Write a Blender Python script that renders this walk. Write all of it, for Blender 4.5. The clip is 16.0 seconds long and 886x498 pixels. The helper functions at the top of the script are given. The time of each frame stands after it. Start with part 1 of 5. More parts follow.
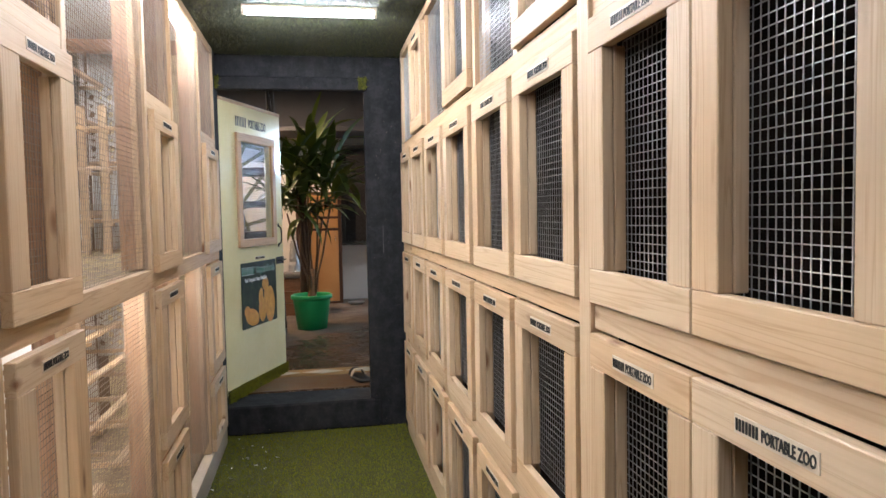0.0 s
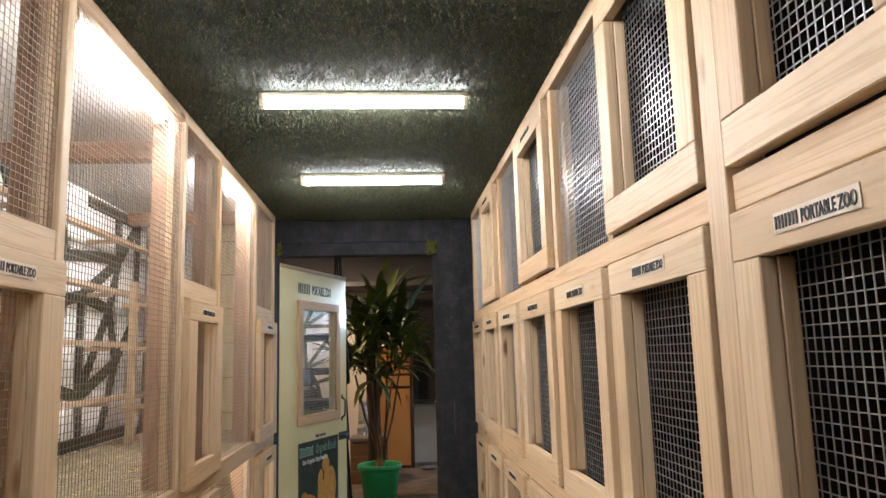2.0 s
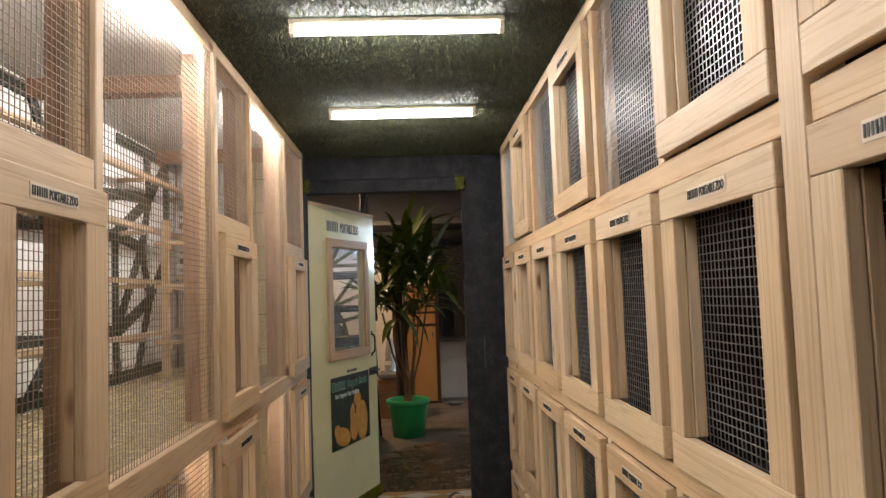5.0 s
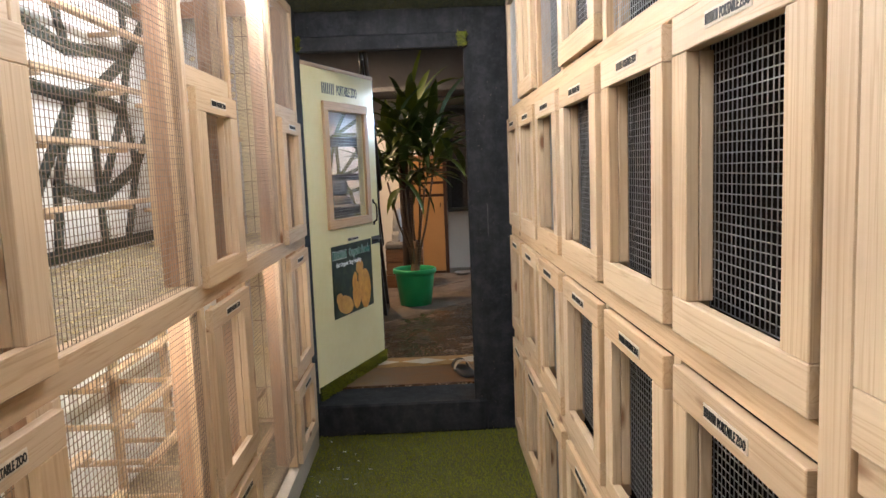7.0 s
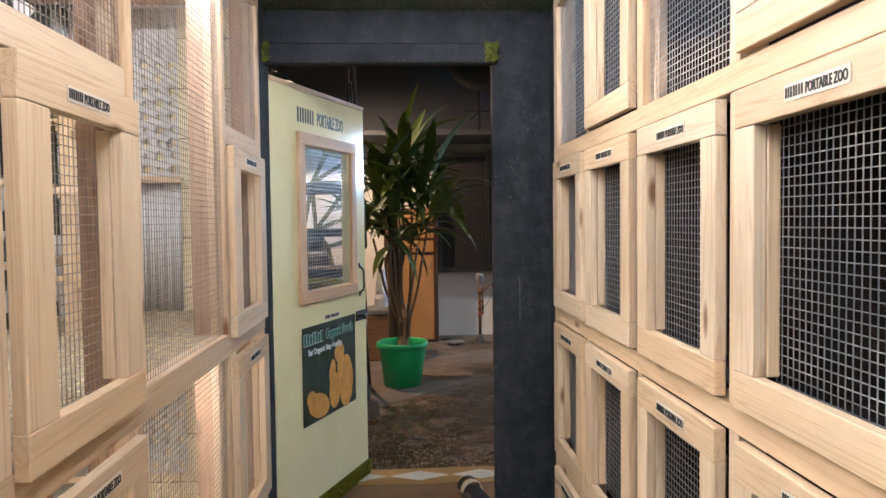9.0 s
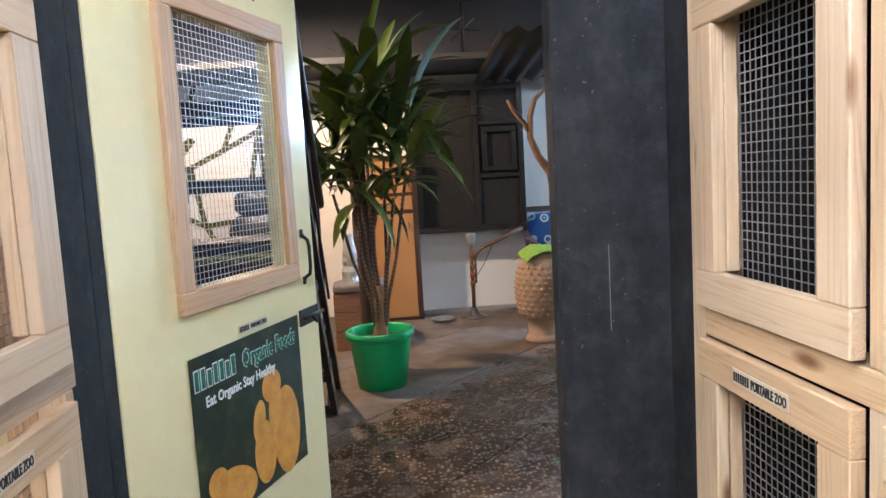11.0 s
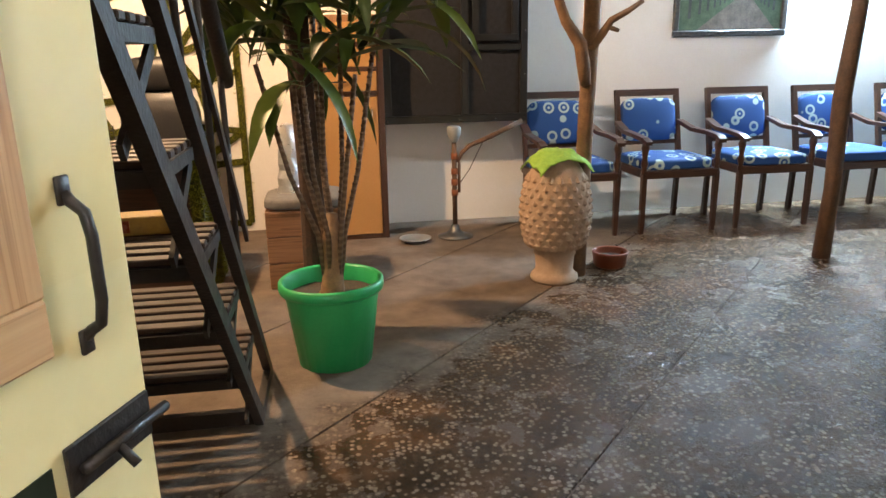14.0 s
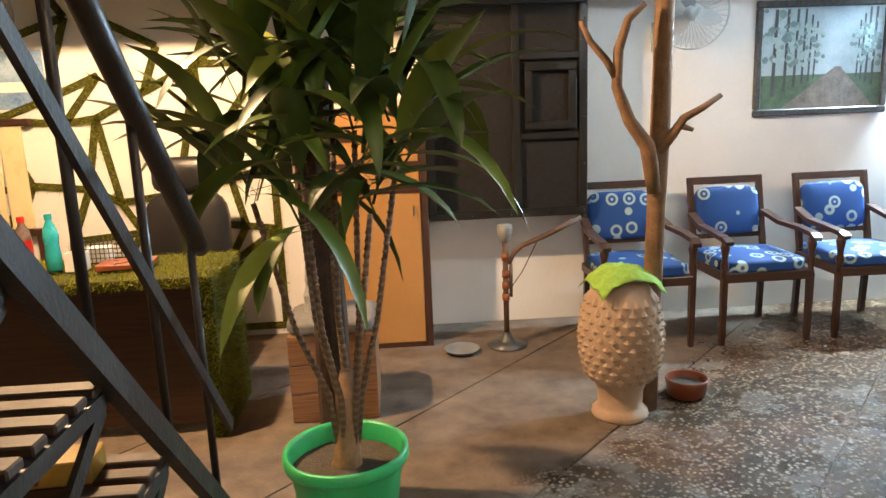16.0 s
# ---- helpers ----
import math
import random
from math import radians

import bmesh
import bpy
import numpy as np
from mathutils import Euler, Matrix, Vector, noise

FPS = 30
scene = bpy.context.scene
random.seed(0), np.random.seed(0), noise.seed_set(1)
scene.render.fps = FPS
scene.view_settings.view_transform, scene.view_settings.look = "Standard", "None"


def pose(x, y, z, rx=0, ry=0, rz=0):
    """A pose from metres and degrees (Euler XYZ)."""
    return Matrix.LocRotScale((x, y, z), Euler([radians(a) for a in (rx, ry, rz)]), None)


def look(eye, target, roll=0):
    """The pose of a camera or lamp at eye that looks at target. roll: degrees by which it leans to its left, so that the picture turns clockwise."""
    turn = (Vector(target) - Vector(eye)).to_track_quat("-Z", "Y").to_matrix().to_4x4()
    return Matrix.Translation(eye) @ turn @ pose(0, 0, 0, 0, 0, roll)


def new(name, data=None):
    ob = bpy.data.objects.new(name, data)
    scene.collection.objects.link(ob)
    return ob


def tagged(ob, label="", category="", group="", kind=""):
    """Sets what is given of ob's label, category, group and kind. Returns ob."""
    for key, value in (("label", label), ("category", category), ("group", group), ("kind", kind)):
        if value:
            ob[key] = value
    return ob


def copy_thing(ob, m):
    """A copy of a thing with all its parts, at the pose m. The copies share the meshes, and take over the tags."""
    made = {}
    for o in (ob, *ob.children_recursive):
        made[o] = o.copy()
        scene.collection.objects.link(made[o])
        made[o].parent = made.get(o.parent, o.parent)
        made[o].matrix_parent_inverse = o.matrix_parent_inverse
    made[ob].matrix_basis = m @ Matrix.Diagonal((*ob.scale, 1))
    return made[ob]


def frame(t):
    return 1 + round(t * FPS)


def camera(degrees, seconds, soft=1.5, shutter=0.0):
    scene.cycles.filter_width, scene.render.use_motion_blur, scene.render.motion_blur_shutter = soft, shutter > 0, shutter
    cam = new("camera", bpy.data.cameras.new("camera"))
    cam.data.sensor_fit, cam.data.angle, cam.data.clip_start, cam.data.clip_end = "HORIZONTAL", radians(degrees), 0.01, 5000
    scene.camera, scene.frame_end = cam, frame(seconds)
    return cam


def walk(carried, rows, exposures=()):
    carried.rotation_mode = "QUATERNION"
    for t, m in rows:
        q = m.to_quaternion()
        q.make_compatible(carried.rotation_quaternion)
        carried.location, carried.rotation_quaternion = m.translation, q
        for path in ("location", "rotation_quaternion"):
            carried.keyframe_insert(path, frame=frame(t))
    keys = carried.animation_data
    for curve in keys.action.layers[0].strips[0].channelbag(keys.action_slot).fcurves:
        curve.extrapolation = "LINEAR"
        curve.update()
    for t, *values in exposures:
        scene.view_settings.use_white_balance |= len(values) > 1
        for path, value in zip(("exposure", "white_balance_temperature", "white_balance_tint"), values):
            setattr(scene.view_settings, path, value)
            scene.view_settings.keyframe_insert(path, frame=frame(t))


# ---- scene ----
cam = camera(64.2, 16.0)
PATH = [
    (0, (0.169, 0.572, 1.15), (0.521, 2.538, 1.044), -1.1),
    (0.5, (0.16, 0.661, 1.16), (0.503, 2.631, 1.09), 0.1),
    (1, (0.214, 0.895, 1.189), (0.467, 2.879, 1.165), -1.6),
    (1.5, (0.26, 0.987, 1.3), (0.423, 2.972, 1.482), -1.7),
    (2, (0.237, 0.962, 1.331), (0.386, 2.935, 1.626), -1.6),
    (2.5, (0.213, 0.936, 1.355), (0.318, 2.883, 1.8), -2.4),
    (3, (0.194, 0.918, 1.371), (0.315, 2.836, 1.926), -3.0),
    (3.5, (0.186, 0.924, 1.355), (0.284, 2.856, 1.861), -2.7),
    (4, (0.191, 0.96, 1.348), (0.274, 2.911, 1.778), -2.1),
    (4.5, (0.192, 0.98, 1.332), (0.284, 2.955, 1.627), -2.4),
    (5, (0.192, 1.002, 1.31), (0.279, 2.996, 1.44), -2.0),
    (5.2, (0.193, 1.011, 1.297), (0.28, 3.008, 1.359), -1.7),
    (7.3, (0.264, 1.238, 1.255), (0.297, 3.219, 0.984), -2.3),
    (7.5, (0.216, 1.313, 1.244), (0.296, 3.289, 0.949), -1.0),
    (8, (0.127, 1.547, 1.292), (0.269, 3.528, 1.057), -4.7),
    (8.5, (0.117, 1.859, 1.295), (0.268, 3.852, 1.216), -4.7),
    (9, (0.124, 2.202, 1.291), (0.236, 4.197, 1.212), -0.7),
    (9.5, (0.101, 2.528, 1.29), (0.299, 4.514, 1.156), -2.0),
    (9.7, (0.103, 2.649, 1.277), (0.331, 4.63, 1.118), -3.1),
    (11.8, (0.141, 4.038, 1.21), (0.254, 6.02, 0.963), -1.5),
    (12, (0.14, 4.102, 1.23), (0.252, 6.078, 0.94), 0.2),
    (12.5, (0.058, 4.343, 1.229), (0.34, 6.293, 0.886), -0.5),
    (13, (0.045, 4.598, 1.177), (0.367, 6.537, 0.81), -1.5),
    (13.5, (0.14, 4.809, 1.167), (0.425, 6.742, 0.74), -1.3),
    (14, (0.137, 5.092, 1.183), (0.432, 6.997, 0.651), -1.1),
    (14.5, (0.1, 5.287, 1.368), (0.478, 7.145, 0.73), -0.6),
    (15, (0.158, 5.404, 1.406), (0.6, 7.302, 0.955), 0.1),
    (15.5, (0.28, 5.55, 1.399), (0.48, 7.501, 1.007), -1.1),
    (16, (0.319, 5.619, 1.423), (0.438, 7.576, 1.025), -2.3),
]
EXPOSURES = [(0.0, -0.10, 5950, 10), (0.8, -0.02, 6000, 10), (1.5, -0.50, 6250, 10), (5.0, -0.88, 6850, 10), (7.3, -0.10, 6100, 10), (8.5, 0.0, 5750, 10), (9.7, 0.05, 5800, 10), (11.8, 0.75, 5350, 10), (13.1, 0.76, 5550, 10), (14.0, 0.68, 6850, 10), (16.0, 0.86, 7050, 10)]

walk(cam, [(t, look(eye, target, roll)) for t, eye, target, roll in PATH], EXPOSURES)

# ---- world and lights ----
world = bpy.data.worlds.new("world")
scene.world = world
world.use_nodes = True
sky = world.node_tree.nodes.new("ShaderNodeTexSky")
sky.sky_type, sky.sun_disc, sky.sun_elevation, sky.sun_rotation = "NISHITA", False, radians(25), radians(40)
world.node_tree.links.new(sky.outputs[0], world.node_tree.nodes["Background"].inputs[0])
world.node_tree.nodes["Background"].inputs[1].default_value = 0.05

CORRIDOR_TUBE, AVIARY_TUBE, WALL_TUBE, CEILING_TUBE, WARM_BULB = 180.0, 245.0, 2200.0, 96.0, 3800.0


# ---- materials ----
def mk(name, rough=0.6, metal=0.0, colour=(0.5, 0.5, 0.5)):
    m = bpy.data.materials.new(name)
    m.use_nodes = True
    n, l = m.node_tree.nodes, m.node_tree.links
    b = n["Principled BSDF"]
    b.inputs["Roughness"].default_value, b.inputs["Metallic"].default_value = rough, metal
    b.inputs["Base Color"].default_value = (*colour, 1)
    return m, n, l, b


def coords(n, l, scale=(1, 1, 1), shuffle=True):
    c, mp = n.new("ShaderNodeTexCoord"), n.new("ShaderNodeMapping")
    mp.inputs["Scale"].default_value = scale
    if shuffle:
        info, add, mul = n.new("ShaderNodeObjectInfo"), n.new("ShaderNodeVectorMath"), n.new("ShaderNodeMath")
        mul.operation, mul.inputs[1].default_value = "MULTIPLY", 37.0
        l.new(info.outputs["Random"], mul.inputs[0])
        l.new(c.outputs["Object"], add.inputs[0])
        l.new(mul.outputs[0], add.inputs[1])
        l.new(add.outputs[0], mp.inputs[0])
    else:
        l.new(c.outputs["Object"], mp.inputs[0])
    return mp.outputs[0]


def noise_tex(n, l, vec, scale, detail=4.0, rough=0.55, distort=0.0):
    t = n.new("ShaderNodeTexNoise")
    t.inputs["Scale"].default_value, t.inputs["Detail"].default_value = scale, detail
    t.inputs["Roughness"].default_value, t.inputs["Distortion"].default_value = rough, distort
    l.new(vec, t.inputs["Vector"])
    return t.outputs["Fac"]


def ramp(n, l, fac, stops):
    r = n.new("ShaderNodeValToRGB")
    while len(r.color_ramp.elements) < len(stops):
        r.color_ramp.elements.new(0.5)
    for e, (p, c) in zip(r.color_ramp.elements, stops):
        e.position, e.color = p, (*c, 1) if len(c) == 3 else c
    l.new(fac, r.inputs[0])
    return r.outputs[0]


def mix(n, l, fac, a, b, mode="MIX"):
    x = n.new("ShaderNodeMix")
    x.data_type, x.blend_type = "RGBA", mode
    if isinstance(fac, float):
        x.inputs[0].default_value = fac
    else:
        l.new(fac, x.inputs[0])
    for sock, v in ((x.inputs[6], a), (x.inputs[7], b)):
        if isinstance(v, tuple):
            sock.default_value = (*v, 1)
        else:
            l.new(v, sock)
    return x.outputs[2]


def bump(n, l, b, height, strength, dist=0.01):
    x = n.new("ShaderNodeBump")
    x.inputs["Strength"].default_value, x.inputs["Distance"].default_value = strength, dist
    l.new(height, x.inputs["Height"])
    l.new(x.outputs[0], b.inputs["Normal"])


def grainy(name, light, dark, rough=0.6, scale=8.0, strength=0.3, metal=0.0, fine=90.0):
    """A surface with cloudy tone and a fine grain."""
    m, n, l, b = mk(name, rough, metal)
    v = coords(n, l)
    big, small = noise_tex(n, l, v, scale), noise_tex(n, l, v, fine, 2.0)
    c = mix(n, l, 0.25, ramp(n, l, big, [(0.3, dark), (0.7, light)]), ramp(n, l, small, [(0.35, dark), (0.65, light)]))
    l.new(c, b.inputs["Base Color"])
    l.new(ramp(n, l, big, [(0.3, (rough * 0.8,) * 3), (0.7, (min(1, rough * 1.2),) * 3)]), b.inputs["Roughness"])
    bump(n, l, b, small, strength, 0.003)
    return m


def timber(name, axis, light, mid, dark, rough=0.55, knots=True):
    """Planed wood whose grain runs along the given axis."""
    m, n, l, b = mk(name, rough)
    s = [30.0, 30.0, 30.0]
    s[axis] = 0.9
    v = coords(n, l, tuple(s))
    rings = noise_tex(n, l, v, 1.0, 3.0, 0.5, 0.8)
    fine = [160.0, 160.0, 160.0]
    fine[axis] = 5.0
    fibres = noise_tex(n, l, coords(n, l, tuple(fine)), 1.0, 2.0)
    c = ramp(n, l, rings, [(0.26, dark), (0.36, mid), (0.42, light), (0.46, dark), (0.475, mid), (0.55, light), (0.60, mid), (0.625, dark), (0.64, light), (0.78, mid)])
    c = mix(n, l, 0.28, c, ramp(n, l, fibres, [(0.3, dark), (0.7, light)]))
    info = n.new("ShaderNodeObjectInfo")
    c = mix(n, l, 1.0, c, ramp(n, l, info.outputs["Random"], [(0.0, (0.84, 0.78, 0.70)), (0.4, (1, 1, 1)), (0.7, (0.97, 0.93, 0.86)), (1.0, (0.95, 0.86, 0.74))]), "MULTIPLY")
    if knots:
        k = [9.0, 9.0, 9.0]
        k[axis] = 3.0
        vo = n.new("ShaderNodeTexVoronoi")
        vo.inputs["Scale"].default_value = 1.0
        l.new(coords(n, l, tuple(k)), vo.inputs["Vector"])
        c = mix(n, l, ramp(n, l, vo.outputs["Distance"], [(0.05, (1, 1, 1)), (0.13, (0, 0, 0))]), c, (0.2, 0.09, 0.035))
    l.new(c, b.inputs["Base Color"])
    bump(n, l, b, fibres, 0.25, 0.002)
    return m


PINE = ((0.64, 0.488, 0.325), (0.60, 0.447, 0.29), (0.48, 0.33, 0.192))
BROWN = ((0.36, 0.20, 0.11), (0.28, 0.145, 0.075), (0.17, 0.085, 0.045))
M_PINE = [timber("pine_" + a, i, *PINE) for i, a in enumerate("xyz")]
M_TRIM = [timber("weathered_pine_" + a, i, (0.62, 0.42, 0.24), (0.57, 0.37, 0.205), (0.42, 0.25, 0.12)) for i, a in enumerate("xyz")]
M_PLANK = [timber("reddish_plank_" + a, i, (0.46, 0.29, 0.18), (0.38, 0.225, 0.13), (0.24, 0.13, 0.07)) for i, a in enumerate("xyz")]
M_BROWN = [timber("brown_wood_" + a, i, *BROWN, knots=False) for i, a in enumerate("xyz")]
M_DARKWOOD = [timber("dark_wood_" + a, i, (0.075, 0.035, 0.022), (0.05, 0.022, 0.014), (0.025, 0.012, 0.008), 0.35, False) for i, a in enumerate("xyz")]
M_PERCH = grainy("bare_branch_wood", (0.29, 0.165, 0.09), (0.14, 0.075, 0.042), 0.7, 14, 0.8)
M_LOG = grainy("log_bark", (0.17, 0.09, 0.05), (0.06, 0.032, 0.02), 0.7, 14, 0.8)
# near-black: the shade deep in the cages is put into this colour
M_CAGE_SHADE = grainy("cage_inside_shade", (0.035, 0.024, 0.016), (0.012, 0.009, 0.007), 0.85, 9, 0.3)
def worn_black(name):
    """Black distemper, mottled and dusty, with small chips down to the pale plaster."""
    m, n, l, b = mk(name, 0.8)
    v = coords(n, l)
    streak = noise_tex(n, l, coords(n, l, (9.0, 9.0, 1.6)), 1.0, 5.0, 0.65)
    blotch = noise_tex(n, l, v, 13.0, 8.0, 0.75)
    c = ramp(n, l, blotch, [(0.38, (0.012, 0.0125, 0.015)), (0.5, (0.022, 0.023, 0.0265)), (0.62, (0.042, 0.043, 0.046))])
    c = mix(n, l, 0.45, c, ramp(n, l, streak, [(0.40, (0.007, 0.007, 0.008)), (0.62, (0.028, 0.027, 0.026))]))
    chips = ramp(n, l, noise_tex(n, l, v, 75.0, 3.0, 0.5), [(0.70, (0, 0, 0)), (0.76, (0.6, 0.6, 0.6))])
    l.new(mix(n, l, chips, c, (0.16, 0.13, 0.10)), b.inputs["Base Color"])
    b.inputs["Specular IOR Level"].default_value = 0.2
    bump(n, l, b, blotch, 0.6, 0.006)
    return m


M_BLACKWALL = worn_black("black_painted_wall")
M_BLACKFRAME = grainy("black_gloss_paint", (0.016, 0.015, 0.015), (0.007, 0.007, 0.007), 0.35, 12, 0.3)
M_CREAM = grainy("cream_gloss_paint", (0.87, 0.79, 0.46), (0.82, 0.73, 0.40), 0.15, 4, 0.06, fine=30)
M_TILE = grainy("cream_glazed_tile", (0.82, 0.70, 0.43), (0.77, 0.64, 0.37), 0.30, 6, 0.03)
M_GROUT = grainy("dark_grout", (0.12, 0.07, 0.04), (0.06, 0.035, 0.02), 0.9, 20, 0.4)
M_JOINT = grainy("brown_tile_joint", (0.19, 0.115, 0.055), (0.10, 0.055, 0.028), 0.9, 16, 0.4)
M_WHITEWALL = grainy("white_wall_paint", (0.86, 0.855, 0.84), (0.79, 0.78, 0.755), 0.75, 2.5, 0.15, fine=60)
M_WIRE = grainy("galvanised_wire", (0.55, 0.55, 0.55), (0.38, 0.38, 0.38), 0.35, 40, 0.1, metal=0.85)
# rusty wire, its colour darkened as seen against the aviary light
M_BACKLIT_WIRE = grainy("backlit_rusty_wire", (0.34, 0.26, 0.20), (0.20, 0.15, 0.11), 0.6, 40, 0.1, metal=0.3)
M_STEEL = grainy("stainless_steel", (0.7, 0.7, 0.7), (0.55, 0.55, 0.55), 0.18, 10, 0.05, metal=1.0)
M_IRON = grainy("dark_iron_paint", (0.028, 0.021, 0.018), (0.009, 0.008, 0.008), 0.45, 14, 0.5)
M_LABEL = grainy("pale_label_plate", (0.66, 0.57, 0.44), (0.58, 0.48, 0.36), 0.35, 20, 0.05)
M_INK = mk("black_ink", 0.5, 0, (0.008, 0.008, 0.008))[0]
M_WHITEINK = mk("white_ink", 0.5, 0, (0.8, 0.82, 0.8))[0]
M_GREENINK = mk("green_ink", 0.45, 0, (0.012, 0.15, 0.09))[0]
M_STRAW = grainy("straw_litter", (0.47, 0.38, 0.24), (0.14, 0.105, 0.065), 0.9, 60, 1.0)
M_STRAWBIT = grainy("straw_stalk", (0.68, 0.56, 0.30), (0.42, 0.31, 0.15), 0.7, 20, 0.1)
M_GREENPLASTIC = grainy("green_plastic", (0.030, 0.42, 0.135), (0.018, 0.33, 0.10), 0.38, 6, 0.06)
M_SOIL = grainy("potting_soil", (0.10, 0.075, 0.055), (0.03, 0.022, 0.016), 0.95, 30, 1.0)
M_TERRACOTTA = grainy("brown_glazed_clay", (0.27, 0.075, 0.035), (0.19, 0.045, 0.022), 0.3, 12, 0.1)
M_STONE = grainy("carved_sandstone", (0.50, 0.36, 0.26), (0.37, 0.25, 0.17), 0.85, 14, 0.5)
M_TOWEL = grainy("lime_green_cloth", (0.34, 0.55, 0.10), (0.22, 0.42, 0.06), 0.95, 40, 0.8)
M_LAMINATE = grainy("tan_laminate", (0.50, 0.27, 0.10), (0.43, 0.22, 0.075), 0.4, 3, 0.05)
M_LEATHER = grainy("black_leather", (0.020, 0.019, 0.020), (0.011, 0.011, 0.012), 0.38, 9, 0.3)
M_CORRUGATED = grainy("grey_white_sheet", (0.62, 0.61, 0.58), (0.50, 0.49, 0.46), 0.5, 6, 0.1)
M_SCREEN = grainy("white_perforated_block", (0.66, 0.64, 0.60), (0.54, 0.52, 0.48), 0.8, 18, 0.4)
M_BASE = grainy("dull_beige_paint", (0.44, 0.38, 0.30), (0.32, 0.27, 0.21), 0.7, 7, 0.3)
M_TURFBASE = grainy("turf_backing", (0.085, 0.088, 0.010), (0.035, 0.040, 0.006), 0.95, 30, 0.8)
M_CEILBASE = grainy("dark_turf_backing", (0.050, 0.056, 0.052), (0.026, 0.030, 0.028), 0.95, 60, 1.0)
M_GREYCLOTH = grainy("grey_seat_cloth", (0.20, 0.19, 0.18), (0.12, 0.115, 0.11), 0.9, 30, 0.5)
M_FANWHITE = grainy("pale_blue_grey_plastic", (0.50, 0.55, 0.58), (0.42, 0.47, 0.5), 0.35, 8, 0.05)
M_ROPE = grainy("orange_brown_binding", (0.34, 0.11, 0.04), (0.2, 0.06, 0.025), 0.8, 40, 0.6)


def blades(name, a, b_, rough=0.6):
    m, n, l, b = mk(name, rough)
    b.inputs["Specular IOR Level"].default_value = 0.2
    g = n.new("ShaderNodeNewGeometry")
    l.new(ramp(n, l, g.outputs["Random Per Island"], [(0.0, a), (1.0, b_)]), b.inputs["Base Color"])
    return m


M_TURF = blades("green_turf_blades", (0.14, 0.15, 0.010), (0.26, 0.26, 0.028), 0.85)
M_MOSS = blades("dull_olive_turf_blades", (0.035, 0.042, 0.018), (0.11, 0.115, 0.05), 0.85)
M_DARKTURF = blades("dark_turf_blades", (0.045, 0.054, 0.040), (0.16, 0.168, 0.095), 0.8)
M_STEM = grainy("cane_stem", (0.34, 0.19, 0.09), (0.16, 0.085, 0.045), 0.7, 26, 0.5)


def glow(name, colour, strength):
    m, n, l, b = mk(name, 0.4)
    b.inputs["Emission Color"].default_value, b.inputs["Emission Strength"].default_value = (*colour, 1), strength
    return m


M_TUBE = glow("lit_tube_neutral", (0.97, 0.97, 1.0), CORRIDOR_TUBE)
M_AVTUBE = glow("lit_tube_aviary", (0.98, 0.97, 0.98), AVIARY_TUBE)
M_DECKTUBE = glow("lit_tube_deck", (1.0, 0.93, 0.82), 0.44 * AVIARY_TUBE)
M_COOLTUBE = glow("lit_tube_cool", (0.54, 0.78, 1.0), WALL_TUBE)
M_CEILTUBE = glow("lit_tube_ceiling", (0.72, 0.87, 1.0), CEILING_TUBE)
M_BULB = glow("lit_bulb_warm", (1.0, 0.66, 0.39), WARM_BULB)
M_BULB_DIM = glow("lit_bulb_dim", (1.0, 0.74, 0.50), 0.085 * WARM_BULB)


